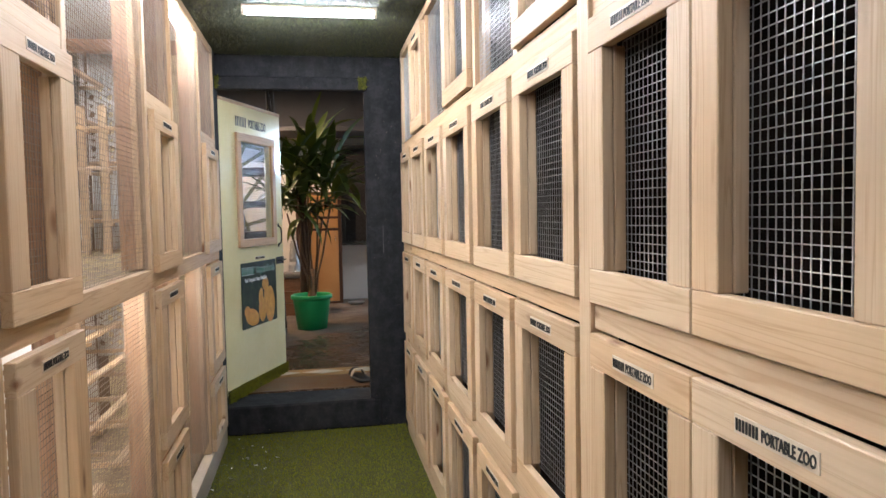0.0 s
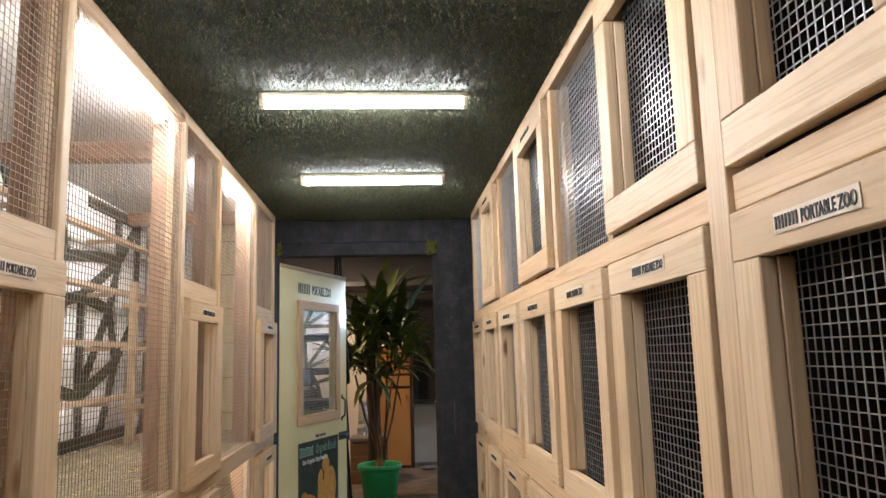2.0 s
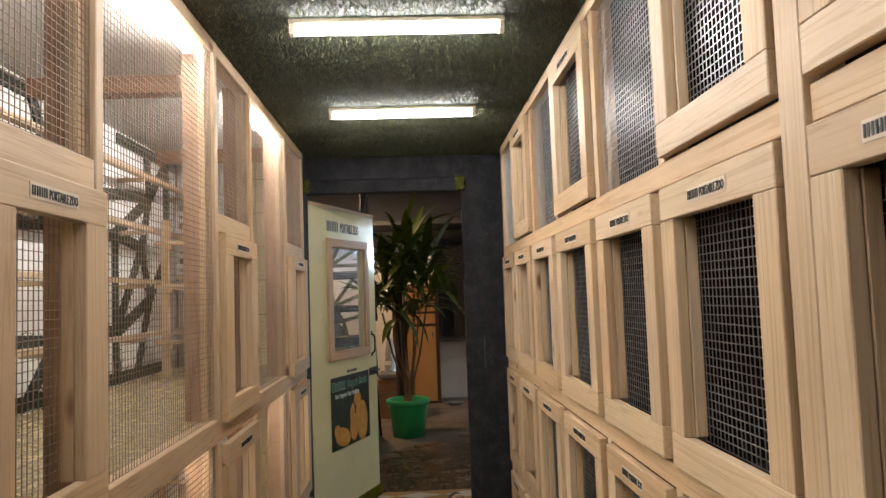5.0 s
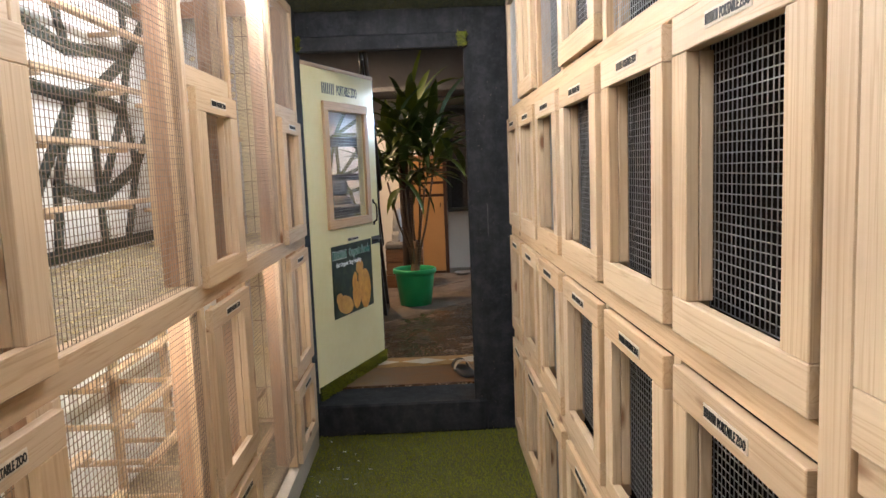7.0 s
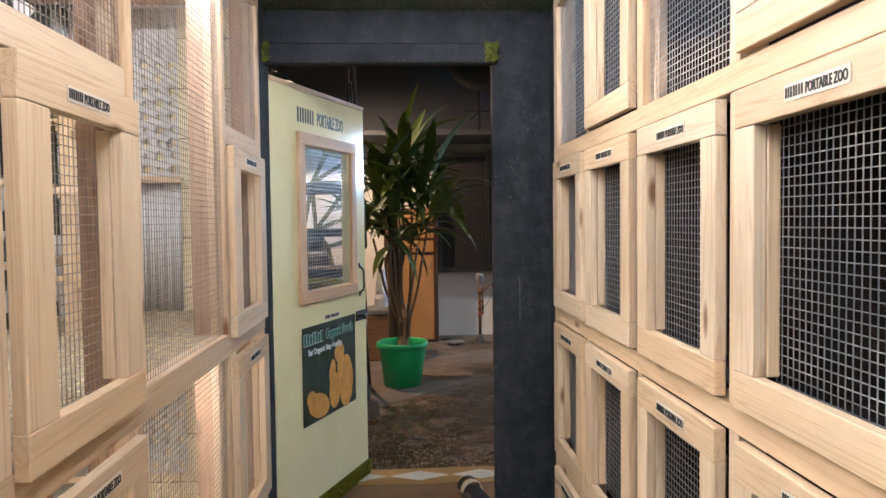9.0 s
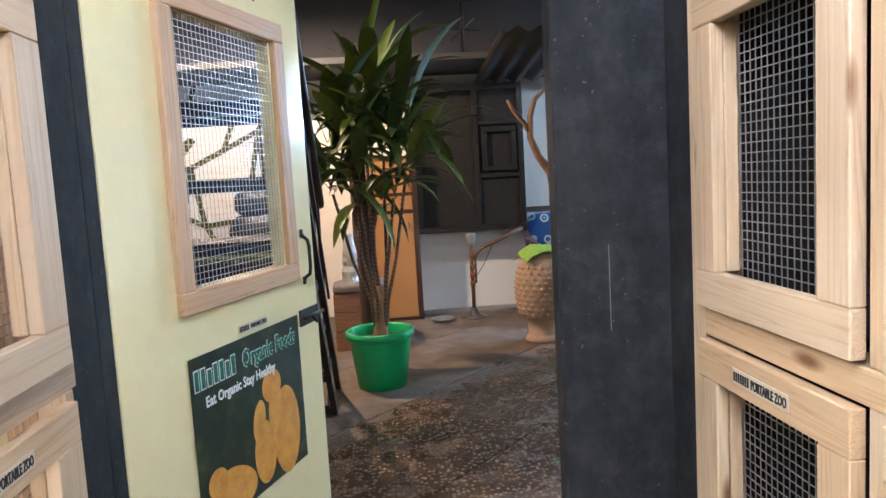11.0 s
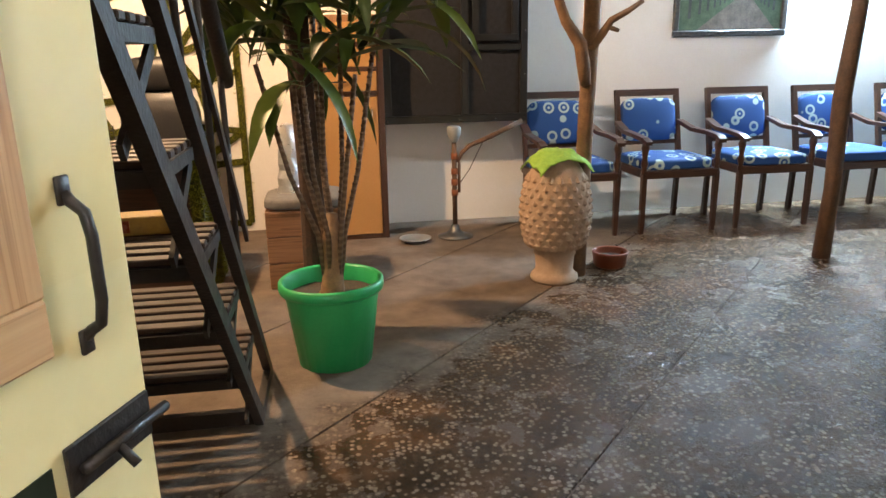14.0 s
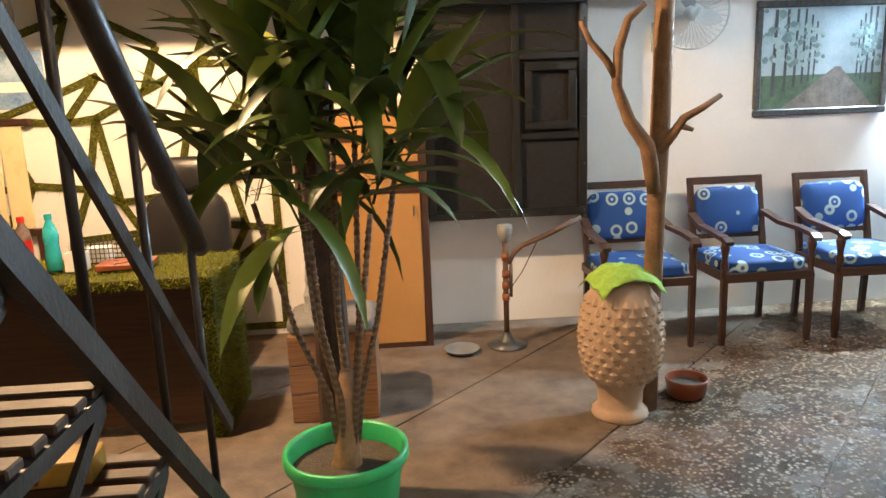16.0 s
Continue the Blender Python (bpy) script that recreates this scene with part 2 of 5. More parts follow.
def floor_material():
    """Wet terrazzo: pale stone chips in a brown-grey ground, worn to bare concrete in patches."""
    m, n, l, b = mk("wet_terrazzo", 0.3)
    b.inputs["Specular IOR Level"].default_value = 0.11
    v = coords(n, l, shuffle=False)
    vo = n.new("ShaderNodeTexVoronoi")
    vo.inputs["Scale"].default_value = 52.0
    l.new(v, vo.inputs["Vector"])
    chip = ramp(n, l, vo.outputs["Distance"], [(0.36, (1, 1, 1)), (0.50, (0, 0, 0))])
    sep = n.new("ShaderNodeSeparateColor")
    l.new(vo.outputs["Color"], sep.inputs[0])
    some = ramp(n, l, sep.outputs[0], [(0.36, (0, 0, 0)), (0.46, (1, 1, 1))])
    chips = mix(n, l, 1.0, chip, some, "MULTIPLY")
    big, mid_ = noise_tex(n, l, v, 1.1, 5.0), noise_tex(n, l, v, 5.0, 6.0, 0.65)
    ground = ramp(n, l, mid_, [(0.32, (0.033, 0.0185, 0.0102)), (0.68, (0.118, 0.067, 0.036))])
    pale = ramp(n, l, noise_tex(n, l, v, 60.0, 2.0), [(0.3, (0.12, 0.085, 0.058)), (0.7, (0.36, 0.27, 0.19))])
    c = mix(n, l, chips, ground, pale)
    # dry bare concrete screed beyond one diagonal joint
    dot = n.new("ShaderNodeVectorMath")
    dot.operation, dot.inputs[1].default_value = "DOT_PRODUCT", (-0.73, 0.68, 0.0)
    l.new(v, dot.inputs[0])
    lin = n.new("ShaderNodeMath")
    lin.operation, lin.inputs[1].default_value = "MULTIPLY_ADD", 0.9
    l.new(mid_, lin.inputs[0])
    l.new(dot.outputs["Value"], lin.inputs[2])
    mr = n.new("ShaderNodeMapRange")
    mr.inputs["From Min"].default_value, mr.inputs["From Max"].default_value = 5.18, 5.40
    l.new(lin.outputs[0], mr.inputs["Value"])
    screed = ramp(n, l, mid_, [(0.3, (0.11, 0.084, 0.064)), (0.7, (0.235, 0.185, 0.145))])
    c = mix(n, l, mr.outputs[0], c, screed)
    # damp patches with pale dried scum
    scum = ramp(n, l, noise_tex(n, l, v, 3.2, 8.0, 0.7), [(0.54, (0, 0, 0)), (0.66, (1, 1, 1))])
    c = mix(n, l, mix(n, l, 0.22, (0.0, 0.0, 0.0), scum), c, mix(n, l, chips, (0.11, 0.09, 0.075), pale))
    l.new(c, b.inputs["Base Color"])
    r = mix(n, l, scum, ramp(n, l, mid_, [(0.35, (0.17,) * 3), (0.7, (0.32,) * 3)]), (0.45, 0.45, 0.45))
    r = mix(n, l, mr.outputs[0], r, (0.6, 0.6, 0.6))
    l.new(r, b.inputs["Roughness"])
    bump(n, l, b, noise_tex(n, l, v, 55.0, 5.0, 0.7), 0.8, 0.008)
    return m


M_FLOOR = floor_material()


def chair_cloth():
    """Blue cloth printed with pale rings."""
    m, n, l, b = mk("blue_ring_print_cloth", 0.75)
    v = coords(n, l)
    vo = n.new("ShaderNodeTexVoronoi")
    vo.inputs["Scale"].default_value, vo.inputs["Randomness"].default_value = 9.4, 0.8
    l.new(v, vo.inputs["Vector"])
    ring = ramp(n, l, vo.outputs["Distance"], [(0.0, (0.34, 0.43, 0.42)), (0.09, (0.34, 0.43, 0.42)), (0.12, (0.008, 0.062, 0.22)), (0.22, (0.008, 0.062, 0.22)), (0.25, (0.34, 0.43, 0.42)), (0.36, (0.34, 0.43, 0.42)), (0.39, (0.006, 0.055, 0.21))])
    sep = n.new("ShaderNodeSeparateColor")
    l.new(vo.outputs["Color"], sep.inputs[0])
    c = mix(n, l, ramp(n, l, sep.outputs[1], [(0.06, (1, 1, 1)), (0.1, (0, 0, 0))]), ring, (0.006, 0.055, 0.21))
    l.new(c, b.inputs["Base Color"])
    bump(n, l, b, noise_tex(n, l, v, 500.0, 1.0), 0.2, 0.001)
    return m


M_CLOTH = chair_cloth()


# ---- mesh helpers ----
def part(name, bm, material, parent=None, label="", smooth=False):
    me = bpy.data.meshes.new(name)
    if smooth:
        for f in bm.faces:
            f.smooth = True
    bm.to_mesh(me)
    bm.free()
    return link(name, me, material, parent, label)


def link(name, me, material, parent=None, label="", m=None):
    if not me.materials:
        me.materials.append(material)
    ob = new(name, me)
    ob.parent = parent
    if m is not None:
        ob.matrix_basis = m
    return tagged(ob, label)


def thing(name, m, label, category, group="", kind=""):
    ob = new(name)
    ob.matrix_world = m
    return tagged(ob, label, category, group, kind)


def box(bm, x0, x1, y0, y1, z0, z1, bev=0.003):
    r = bmesh.ops.create_cube(bm, size=1.0, matrix=Matrix.Translation(((x0 + x1) / 2, (y0 + y1) / 2, (z0 + z1) / 2)) @ Matrix.Diagonal((x1 - x0, y1 - y0, z1 - z0, 1)))
    if bev:
        es = {e for v in r["verts"] for e in v.link_edges}
        bmesh.ops.bevel(bm, geom=list(es), offset=min(bev, 0.3 * min(x1 - x0, y1 - y0, z1 - z0)), segments=1, affect="EDGES")


def boxbm(*a, bev=0.003):
    bm = bmesh.new()
    box(bm, *a, bev=bev)
    return bm


BOARDS = {}


def board(name, sx, sy, sz, material, parent, m, bev=0.0018, label=""):
    """A board whose mesh is shared with all boards of its size and material; m places its centre."""
    key = (round(sx, 4), round(sy, 4), round(sz, 4), material.name)
    if key not in BOARDS:
        bm = boxbm(-sx / 2, sx / 2, -sy / 2, sy / 2, -sz / 2, sz / 2, bev=bev)
        BOARDS[key] = bpy.data.meshes.new("board")
        bm.to_mesh(BOARDS[key])
        bm.free()
    return link(name, BOARDS[key], material, parent, label, m)


def tube(bm, pts, radii, seg=8, cap=True):
    """A round tube along points."""
    pts = [Vector(p) for p in pts]
    if not isinstance(radii, (list, tuple)):
        radii = [radii] * len(pts)
    rings, side = [], None
    for i, p in enumerate(pts):
        d = (pts[min(i + 1, len(pts) - 1)] - pts[max(i - 1, 0)]).normalized()
        if side is None:
            side = d.orthogonal().normalized()
        side = (side - d * side.dot(d)).normalized()
        up = d.cross(side)
        rings.append([bm.verts.new(p + radii[i] * (math.cos(a) * side + math.sin(a) * up)) for a in (2 * math.pi * k / seg for k in range(seg))])
    for a, b in zip(rings, rings[1:]):
        for k in range(seg):
            bm.faces.new((a[k], a[(k + 1) % seg], b[(k + 1) % seg], b[k]))
    if cap:
        bm.faces.new(rings[0][::-1])
        bm.faces.new(rings[-1])


def lathe(bm, profile, seg=32):
    """Turn (radius, height) pairs about z."""
    rings = []
    for r, z in profile:
        if r < 1e-5:
            rings.append([bm.verts.new((0, 0, z))])
        else:
            rings.append([bm.verts.new((r * math.cos(a), r * math.sin(a), z)) for a in (2 * math.pi * k / seg for k in range(seg))])
    for a, b in zip(rings, rings[1:]):
        for k in range(seg):
            q = [a[k % len(a)], a[(k + 1) % len(a)], b[(k + 1) % len(b)], b[k % len(b)]]
            q = list(dict.fromkeys(q))
            if len(q) > 2:
                bm.faces.new(q)
    bmesh.ops.recalc_face_normals(bm, faces=bm.faces)


def strip(bm, p, q, w, d, out=(0, -1, 0)):
    """A flat bar from p to q, w wide and d thick."""
    p, q = Vector(p), Vector(q)
    along = (q - p).normalized()
    n = Vector(out)
    n = (n - along * n.dot(along)).normalized()
    s = along.cross(n)
    vs = [bm.verts.new(c + s * a * w / 2 + n * b * d / 2) for c in (p, q) for a, b in ((-1, -1), (1, -1), (1, 1), (-1, 1))]
    for f in ((0, 1, 2, 3), (7, 6, 5, 4), (0, 4, 5, 1), (1, 5, 6, 2), (2, 6, 7, 3), (3, 7, 4, 0)):
        bm.faces.new([vs[i] for i in f])


def soft_box(bm, sx, sy, sz, round_=0.3, cuts=8, puff=0.0):
    """A cushion: a box with rounded corners, bulging by puff on its top."""
    r = bmesh.ops.create_cube(bm, size=2.0)
    bmesh.ops.subdivide_edges(bm, edges=bm.edges[:], cuts=cuts, use_grid_fill=True)
    for v in bm.verts:
        c = v.co.copy()
        k = Vector((max(-1 + round_, min(1 - round_, c.x)), max(-1 + round_, min(1 - round_, c.y)), max(-1 + round_, min(1 - round_, c.z))))
        dlt = c - k
        if dlt.length > 1e-6:
            c = k + dlt.normalized() * round_
        c.z += puff * max(0, c.z) * (1 - c.x ** 2) * (1 - c.y ** 2)
        v.co = Vector((c.x * sx / 2, c.y * sy / 2, c.z * sz / 2))


TEXTS = {}


def text_mesh(words, size, depth=0.0006, align="CENTER"):
    key = (words, size, align)
    if key not in TEXTS:
        cu = bpy.data.curves.new("lettering", "FONT")
        cu.body, cu.size, cu.extrude, cu.align_x, cu.resolution_u, cu.offset = words, size, depth, align, 2, size * 0.022
        ob = bpy.data.objects.new("lettering", cu)
        scene.collection.objects.link(ob)
        TEXTS[key] = bpy.data.meshes.new_from_object(ob.evaluated_get(bpy.context.evaluated_depsgraph_get()))
        bpy.data.objects.remove(ob)
    return TEXTS[key]


def letter_bars(bm, x, z, w, h, count, y=-0.001):
    """Plain upright bars in place of a maker's name."""
    step = w / count
    for i in range(count):
        box(bm, x + i * step, x + (i + 0.5) * step, y - 0.001, y, z, z + h, 0)


def wire_grid(bm, u0, u1, z0, z1, y, cell, thick=0.0016):
    """Square wire mesh in the plane of y."""
    nu, nz = max(2, round((u1 - u0) / cell)), max(2, round((z1 - z0) / cell))
    h = thick / 2
    rnd = random.Random(int(1000 * (u1 - u0) + 77 * (z1 - z0)))
    for i in range(nu + 1):
        u = u0 + (u1 - u0) * i / nu
        j = rnd.uniform(-0.0012, 0.0012)
        strip(bm, (u + j, y - h, z0), (u - j, y - h, z1), thick, thick)
    for i in range(nz + 1):
        z = z0 + (z1 - z0) * i / nz
        j = rnd.uniform(-0.0012, 0.0012)
        strip(bm, (u0, y + h, z + j), (u1, y + h, z - j), thick, thick)


def blade_field(name, count, place, length, width, material, parent=None, label="", kind="stuff"):
    """Many short blades; place(rng) gives root and direction for each."""
    rng = np.random.default_rng(len(name) + count)
    verts, faces = [], []
    for i in range(count):
        p, d = place(rng)
        p, d = Vector(p), Vector(d).normalized()
        s = d.orthogonal().normalized()
        s.rotate(Matrix.Rotation(rng.uniform(0, 6.28), 3, d))
        ln = length * rng.uniform(0.6, 1.3)
        k = len(verts)
        verts += [p - s * width / 2, p + s * width / 2, p + d * ln]
        faces.append((k, k + 1, k + 2))
    me = bpy.data.meshes.new(name)
    me.from_pydata(verts, [], faces)
    ob = link(name, me, material, parent, label)
    return tagged(ob, kind=kind)


# ---- structure ----
RX, LX = 0.694, -0.385
FLOOR_C, CEIL_C = -0.18, 2.10
FRONT, ROOM_Y, BACK_Y = 4.93, 5.23, 10.12
WALL_L, WALL_R, CEIL_R = -3.6, 6.4, 3.3
AV_X = -1.10


def solid(name, x0, x1, y0, y1, z0, z1, material, label, category, bev=0.0):
    ob = part(name, boxbm(x0, x1, y0, y1, z0, z1, bev=bev), material)
    return tagged(ob, label, category, kind="structure")


solid("floor_corridor", -1.7, 1.3, -0.5, 5.0, FLOOR_C - 0.12, FLOOR_C, M_TURFBASE, "corridor floor under green artificial turf", "floor")
solid("ceiling_corridor", -1.7, 1.3, -0.5, FRONT, CEIL_C, CEIL_C + 0.1, M_CEILBASE, "low ceiling covered with dark artificial turf", "ceiling")
solid("wall_corridor_end", -1.7, 1.3, -0.6, -0.5, FLOOR_C, CEIL_C, M_BLACKWALL, "black painted wall closing the corridor", "wall")
solid("wall_cage_back", 1.2, 1.3, -0.5, FRONT, FLOOR_C, CEIL_C, M_CAGE_SHADE, "wall behind the stacked cages, its shade put into the colour", "wall")
solid("wall_aviary_back", -1.7, AV_X, -0.5, FRONT, FLOOR_C, CEIL_C, M_WHITEWALL, "white wall at the back of the aviary", "wall")

# wall between corridor and room, with the doorway
DX0, DX1, DZ = -0.39, 0.475, 1.89
TX = 0.547
solid("wall_doorway_right", DX1, 1.3, FRONT, 4.985, FLOOR_C, CEIL_R, M_BLACKWALL, "black painted wall beside the doorway", "wall", 0.004)
solid("wall_doorway_side", TX, WALL_R, 4.987, ROOM_Y, FLOOR_C, CEIL_R, M_JOINT, "grouted wall behind the doorway tiles", "wall")
solid("wall_doorway_inner", -1.7, -0.475, 5.002, ROOM_Y, FLOOR_C, CEIL_R, M_BLACKWALL, "black painted wall behind the open door", "wall", 0.004)
solid("wall_doorway_left", -1.7, DX0, FRONT, 5.0, FLOOR_C, CEIL_R, M_BLACKWALL, "black painted wall beside the open door", "wall", 0.004)
solid("wall_doorway_far", WALL_L, -1.7, FRONT, ROOM_Y, FLOOR_C, CEIL_R, M_BLACKWALL, "dark wall of the room", "wall")
solid("wall_lintel", -0.473, TX - 0.002, FRONT + 0.001, ROOM_Y, DZ + 0.08, CEIL_R, M_BLACKWALL, "black painted lintel above the doorway", "wall", 0.004)
solid("trim_lintel", DX0 - 0.03, DX1 + 0.02, FRONT - 0.03, FRONT + 0.03, DZ, DZ + 0.076, M_BLACKWALL, "black wooden head of the door frame", "door frame", 0.006)
solid("doorstep_inner", -0.473, DX0 - 0.001, 5.003, ROOM_Y, FLOOR_C, -0.005, M_BLACKWALL, "black painted step behind the door", "step")
solid("doorstep", DX0, TX - 0.002, FRONT - 0.01, ROOM_Y, FLOOR_C, -0.004, M_BLACKWALL, "black painted step up to the doorway", "step", 0.01)
solid("doorstep_edge_left", -0.42, DX0 - 0.002, FRONT - 0.008, FRONT - 0.001, FLOOR_C, 0.0, M_BLACKWALL, "black painted riser", "step")

# room shell
M_SLATE = grainy("slate_grey_paint", (0.115, 0.12, 0.14), (0.075, 0.08, 0.095), 0.7, 4, 0.2)
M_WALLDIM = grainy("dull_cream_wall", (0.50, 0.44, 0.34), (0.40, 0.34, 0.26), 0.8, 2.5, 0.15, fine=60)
solid("wall_back", WALL_L, WALL_R, BACK_Y, BACK_Y + 0.15, -0.1, 2.24, M_WHITEWALL, "white painted back wall of the room", "wall")
solid("wall_back_upper", WALL_L, WALL_R, BACK_Y, BACK_Y + 0.15, 2.24, CEIL_R, M_SLATE, "black upper part of the back wall", "wall")
solid("low_roof", WALL_L, 1.62, 9.30, BACK_Y - 0.001, 2.15, 2.20, M_SLATE, "dark low roof along the back wall", "roof")
solid("trim_low_roof", WALL_L, 1.62, 9.27, 9.298, 2.15, 2.20, M_SLATE, "dark grey fascia of the low roof", "trim", 0.004)
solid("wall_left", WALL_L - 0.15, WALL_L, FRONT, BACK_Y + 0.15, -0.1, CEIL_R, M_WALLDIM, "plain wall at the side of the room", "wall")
solid("wall_right", WALL_R, WALL_R + 0.15, 5.02, BACK_Y + 0.15, -0.1, CEIL_R, M_WHITEWALL, "white wall at the end of the chairs", "wall")
solid("ceiling_room", WALL_L - 0.15, WALL_R + 0.15, FRONT, BACK_Y + 0.15, CEIL_R, CEIL_R + 0.1, M_BLACKWALL, "dark ceiling of the room", "ceiling")
solid("floor_bed", WALL_L, WALL_R, ROOM_Y, BACK_Y, -0.1, -0.008, M_GROUT, "dark joints under the floor slabs", "floor")

room_floor = tagged(new("floor_room"), "wet worn terrazzo floor with diagonal slab joints", "floor", kind="structure")
JOINT = Vector((0.68, 0.73, 0)).normalized()
ACROSS = Vector((JOINT.y, -JOINT.x, 0))
for i in range(-9, 12):
    bm = bmesh.new()
    vs = [bm.verts.new(c) for c in ((WALL_L, ROOM_Y, 0), (WALL_R, ROOM_Y, 0), (WALL_R, BACK_Y, 0), (WALL_L, BACK_Y, 0))]
    bm.faces.new(vs)
    a = Vector((0.83, 6.83, 0)) + ACROSS * (i * 0.82)
    for co, no in ((a + ACROSS * 0.005, -ACROSS), (a + ACROSS * 0.815, ACROSS)):
        bmesh.ops.bisect_plane(bm, geom=bm.verts[:] + bm.edges[:] + bm.faces[:], plane_co=co, plane_no=no, clear_outer=True)
    if not bm.faces:
        bm.free()
        continue
    r = bmesh.ops.extrude_face_region(bm, geom=bm.faces[:])
    bmesh.ops.translate(bm, verts=[v for v in r["geom"] if isinstance(v, bmesh.types.BMVert)], vec=(0, 0, -0.02))
    bmesh.ops.recalc_face_normals(bm, faces=bm.faces)
    part("slab", bm, M_FLOOR, room_floor)

# ---- corridor lamps ----
def tube_lamp(m, length, material, label):
    lamp = thing("tube_light", m, label, "light")
    bm = bmesh.new()
    tube(bm, [(-length / 2, 0, 0), (length / 2, 0, 0)], 0.014, 12)
    part("tube", bm, material, lamp, smooth=True)
    part("batten", boxbm(-length / 2 - 0.01, length / 2 + 0.01, -0.013, 0.013, 0.015, 0.032), M_LABEL, lamp)
    for s in (-1, 1):
        part("end_cap", boxbm(s * length / 2 - 0.008, s * length / 2 + 0.008, -0.014, 0.014, -0.015, 0.016), M_LABEL, lamp)
    return lamp


# the tube at -0.25 is added, unseen behind the start of the walk
for y in (-0.25, 1.97, 2.96, 3.90):
    tube_lamp(pose(0.17, y, CEIL_C - 0.034), 0.59, M_TUBE, "short white tube light lit on the turf ceiling, rearmost one added")
for y in (1.50, 2.75, 3.95):
    tube_lamp(pose(-0.447, y, CEIL_C - 0.046, 0, 0, 90), 0.60, M_AVTUBE, "white tube light lit inside the aviary roof")

for y in (1.6, 2.85, 4.05):
    tube_lamp(pose(-0.62, y, 0.862, 0, 0, 90), 0.60, M_DECKTUBE, "white tube light lit beneath the raised deck")


# ---- stacked cages ----
def cage_door_parts(cage, w, h, plate=True, tall_rails=0.063, st=0.064, wire=None):
    """Four boards, wire and label; local x along the wall, y into it, z up from the door's foot."""
    t = 0.022
    board("top_rail", w, t, tall_rails, M_PINE[0], cage, pose(0, -t / 2, h - tall_rails / 2))
    board("bottom_rail", w, t, tall_rails, M_PINE[0], cage, pose(0, -t / 2, tall_rails / 2))
    for s in (-1, 1):
        board("stile", st, t, h - 2 * tall_rails - 0.001, M_PINE[2], cage, pose(s * (w - st) / 2, -t / 2, h / 2))
        board("inner_stop", 0.02, 0.022, h - 2 * tall_rails, M_PINE[2], cage, pose(s * (w / 2 - st + 0.009), 0.012, h / 2))
    bm = bmesh.new()
    wire_grid(bm, -w / 2 + st - 0.01, w / 2 - st + 0.01, tall_rails - 0.01, h - tall_rails + 0.01, 0.024, 0.0157, 0.0015)
    part("wire_mesh", bm, wire or M_WIRE, cage)
    if plate:
        pl = board("label_plate", 0.150, 0.0015, 0.024, M_LABEL, cage, pose(0, -t - 0.0008, h - tall_rails * 0.52), 0, "pale strip lettered in black")
        bm = bmesh.new()
        letter_bars(bm, -0.071, -0.0075, 0.047, 0.015, 7)
        tagged(part("name_print", bm, M_INK, pl), kind="stuff")
        link("lettering", text_mesh("PORTABLE ZOO", 0.021), M_INK, pl, "", pose(0.025, -0.0012, -0.0075, 90) @ Matrix.Diagonal((0.60, 1, 1, 1)))


def cage(wall_x, side, y0, y1, z0, z1, style, depth, inside, label, group):
    """side 1: opens to -x (wall on the right); side -1: opens to +x."""
    m = pose(wall_x, (y0 + y1) / 2, z0, 0, 0, -90 * side)
    w, h = y1 - y0, z1 - z0
    c = thing("pet_cage", m, label, "cage", group)
    if style == "door":
        cage_door_parts(c, w, h, True, 0.063, 0.064 if side > 0 else 0.084, M_WIRE if side > 0 else M_BACKLIT_WIRE)
    else:
        t = 0.012
        bm = bmesh.new()
        wire_grid(bm, -w / 2, w / 2, 0, h, 0.012, 0.0150, 0.0014)
        part("wire_mesh", bm, M_WIRE if side > 0 else M_BACKLIT_WIRE, c)
        for s in (-1, 1):
            board("side_batten", 0.03, 0.02, h, M_PINE[2], c, pose(s * (w / 2 - 0.015), 0.03, h / 2))
    # panels of each cage box, coloured as dark as their shaded depth
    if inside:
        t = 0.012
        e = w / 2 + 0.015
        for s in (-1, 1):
            board("side_panel", t, depth - 0.06, h + 0.02, M_CAGE_SHADE, c, pose(s * e, 0.06 + (depth - 0.06) / 2, h / 2))
        board("back_panel", w + 0.02, t, h + 0.02, M_CAGE_SHADE, c, pose(0, depth, h / 2))
        board("floor_panel", w + 0.02, depth - 0.06, t, M_CAGE_SHADE, c, pose(0, 0.06 + (depth - 0.06) / 2, -0.012))
    return c


R_DOORS = [(4.364, 4.759), (3.898, 4.311), (3.417, 3.834), (2.885, 3.345), (2.393, 2.822), (1.907, 2.342), (1.464, 1.826), (1.10, 1.460), (0.70, 1.065), (0.30, 0.665), (-0.10, 0.265), (-0.46, -0.135)]
R_ROWS = [(-0.094, 0.382), (0.438, 0.916), (0.974, 1.499), (1.560, 2.052)]
R_TOP = "MDMDMDDMDMDM"
for i, (ya, yb) in enumerate(R_DOORS):
    for j, (z0, z1) in enumerate(R_ROWS):
        style = "mesh" if j == 3 and R_TOP[i] == "M" else "door"
        label = "pine cage door with square wire mesh and a dark inside" if style == "door" else "dark cage front closed with square wire mesh"
        c = cage(RX, 1, ya, yb, z0, z1, style, 0.48, True, label, "stacked cages on the corridor wall")
        if (i + j) % 3 == 0 and j:
            board("shelf", (yb - ya) * 0.9, 0.16, 0.018, M_BROWN[0], c, pose(0, 0.36, (z1 - z0) * 0.52), label="rough wooden nest shelf")

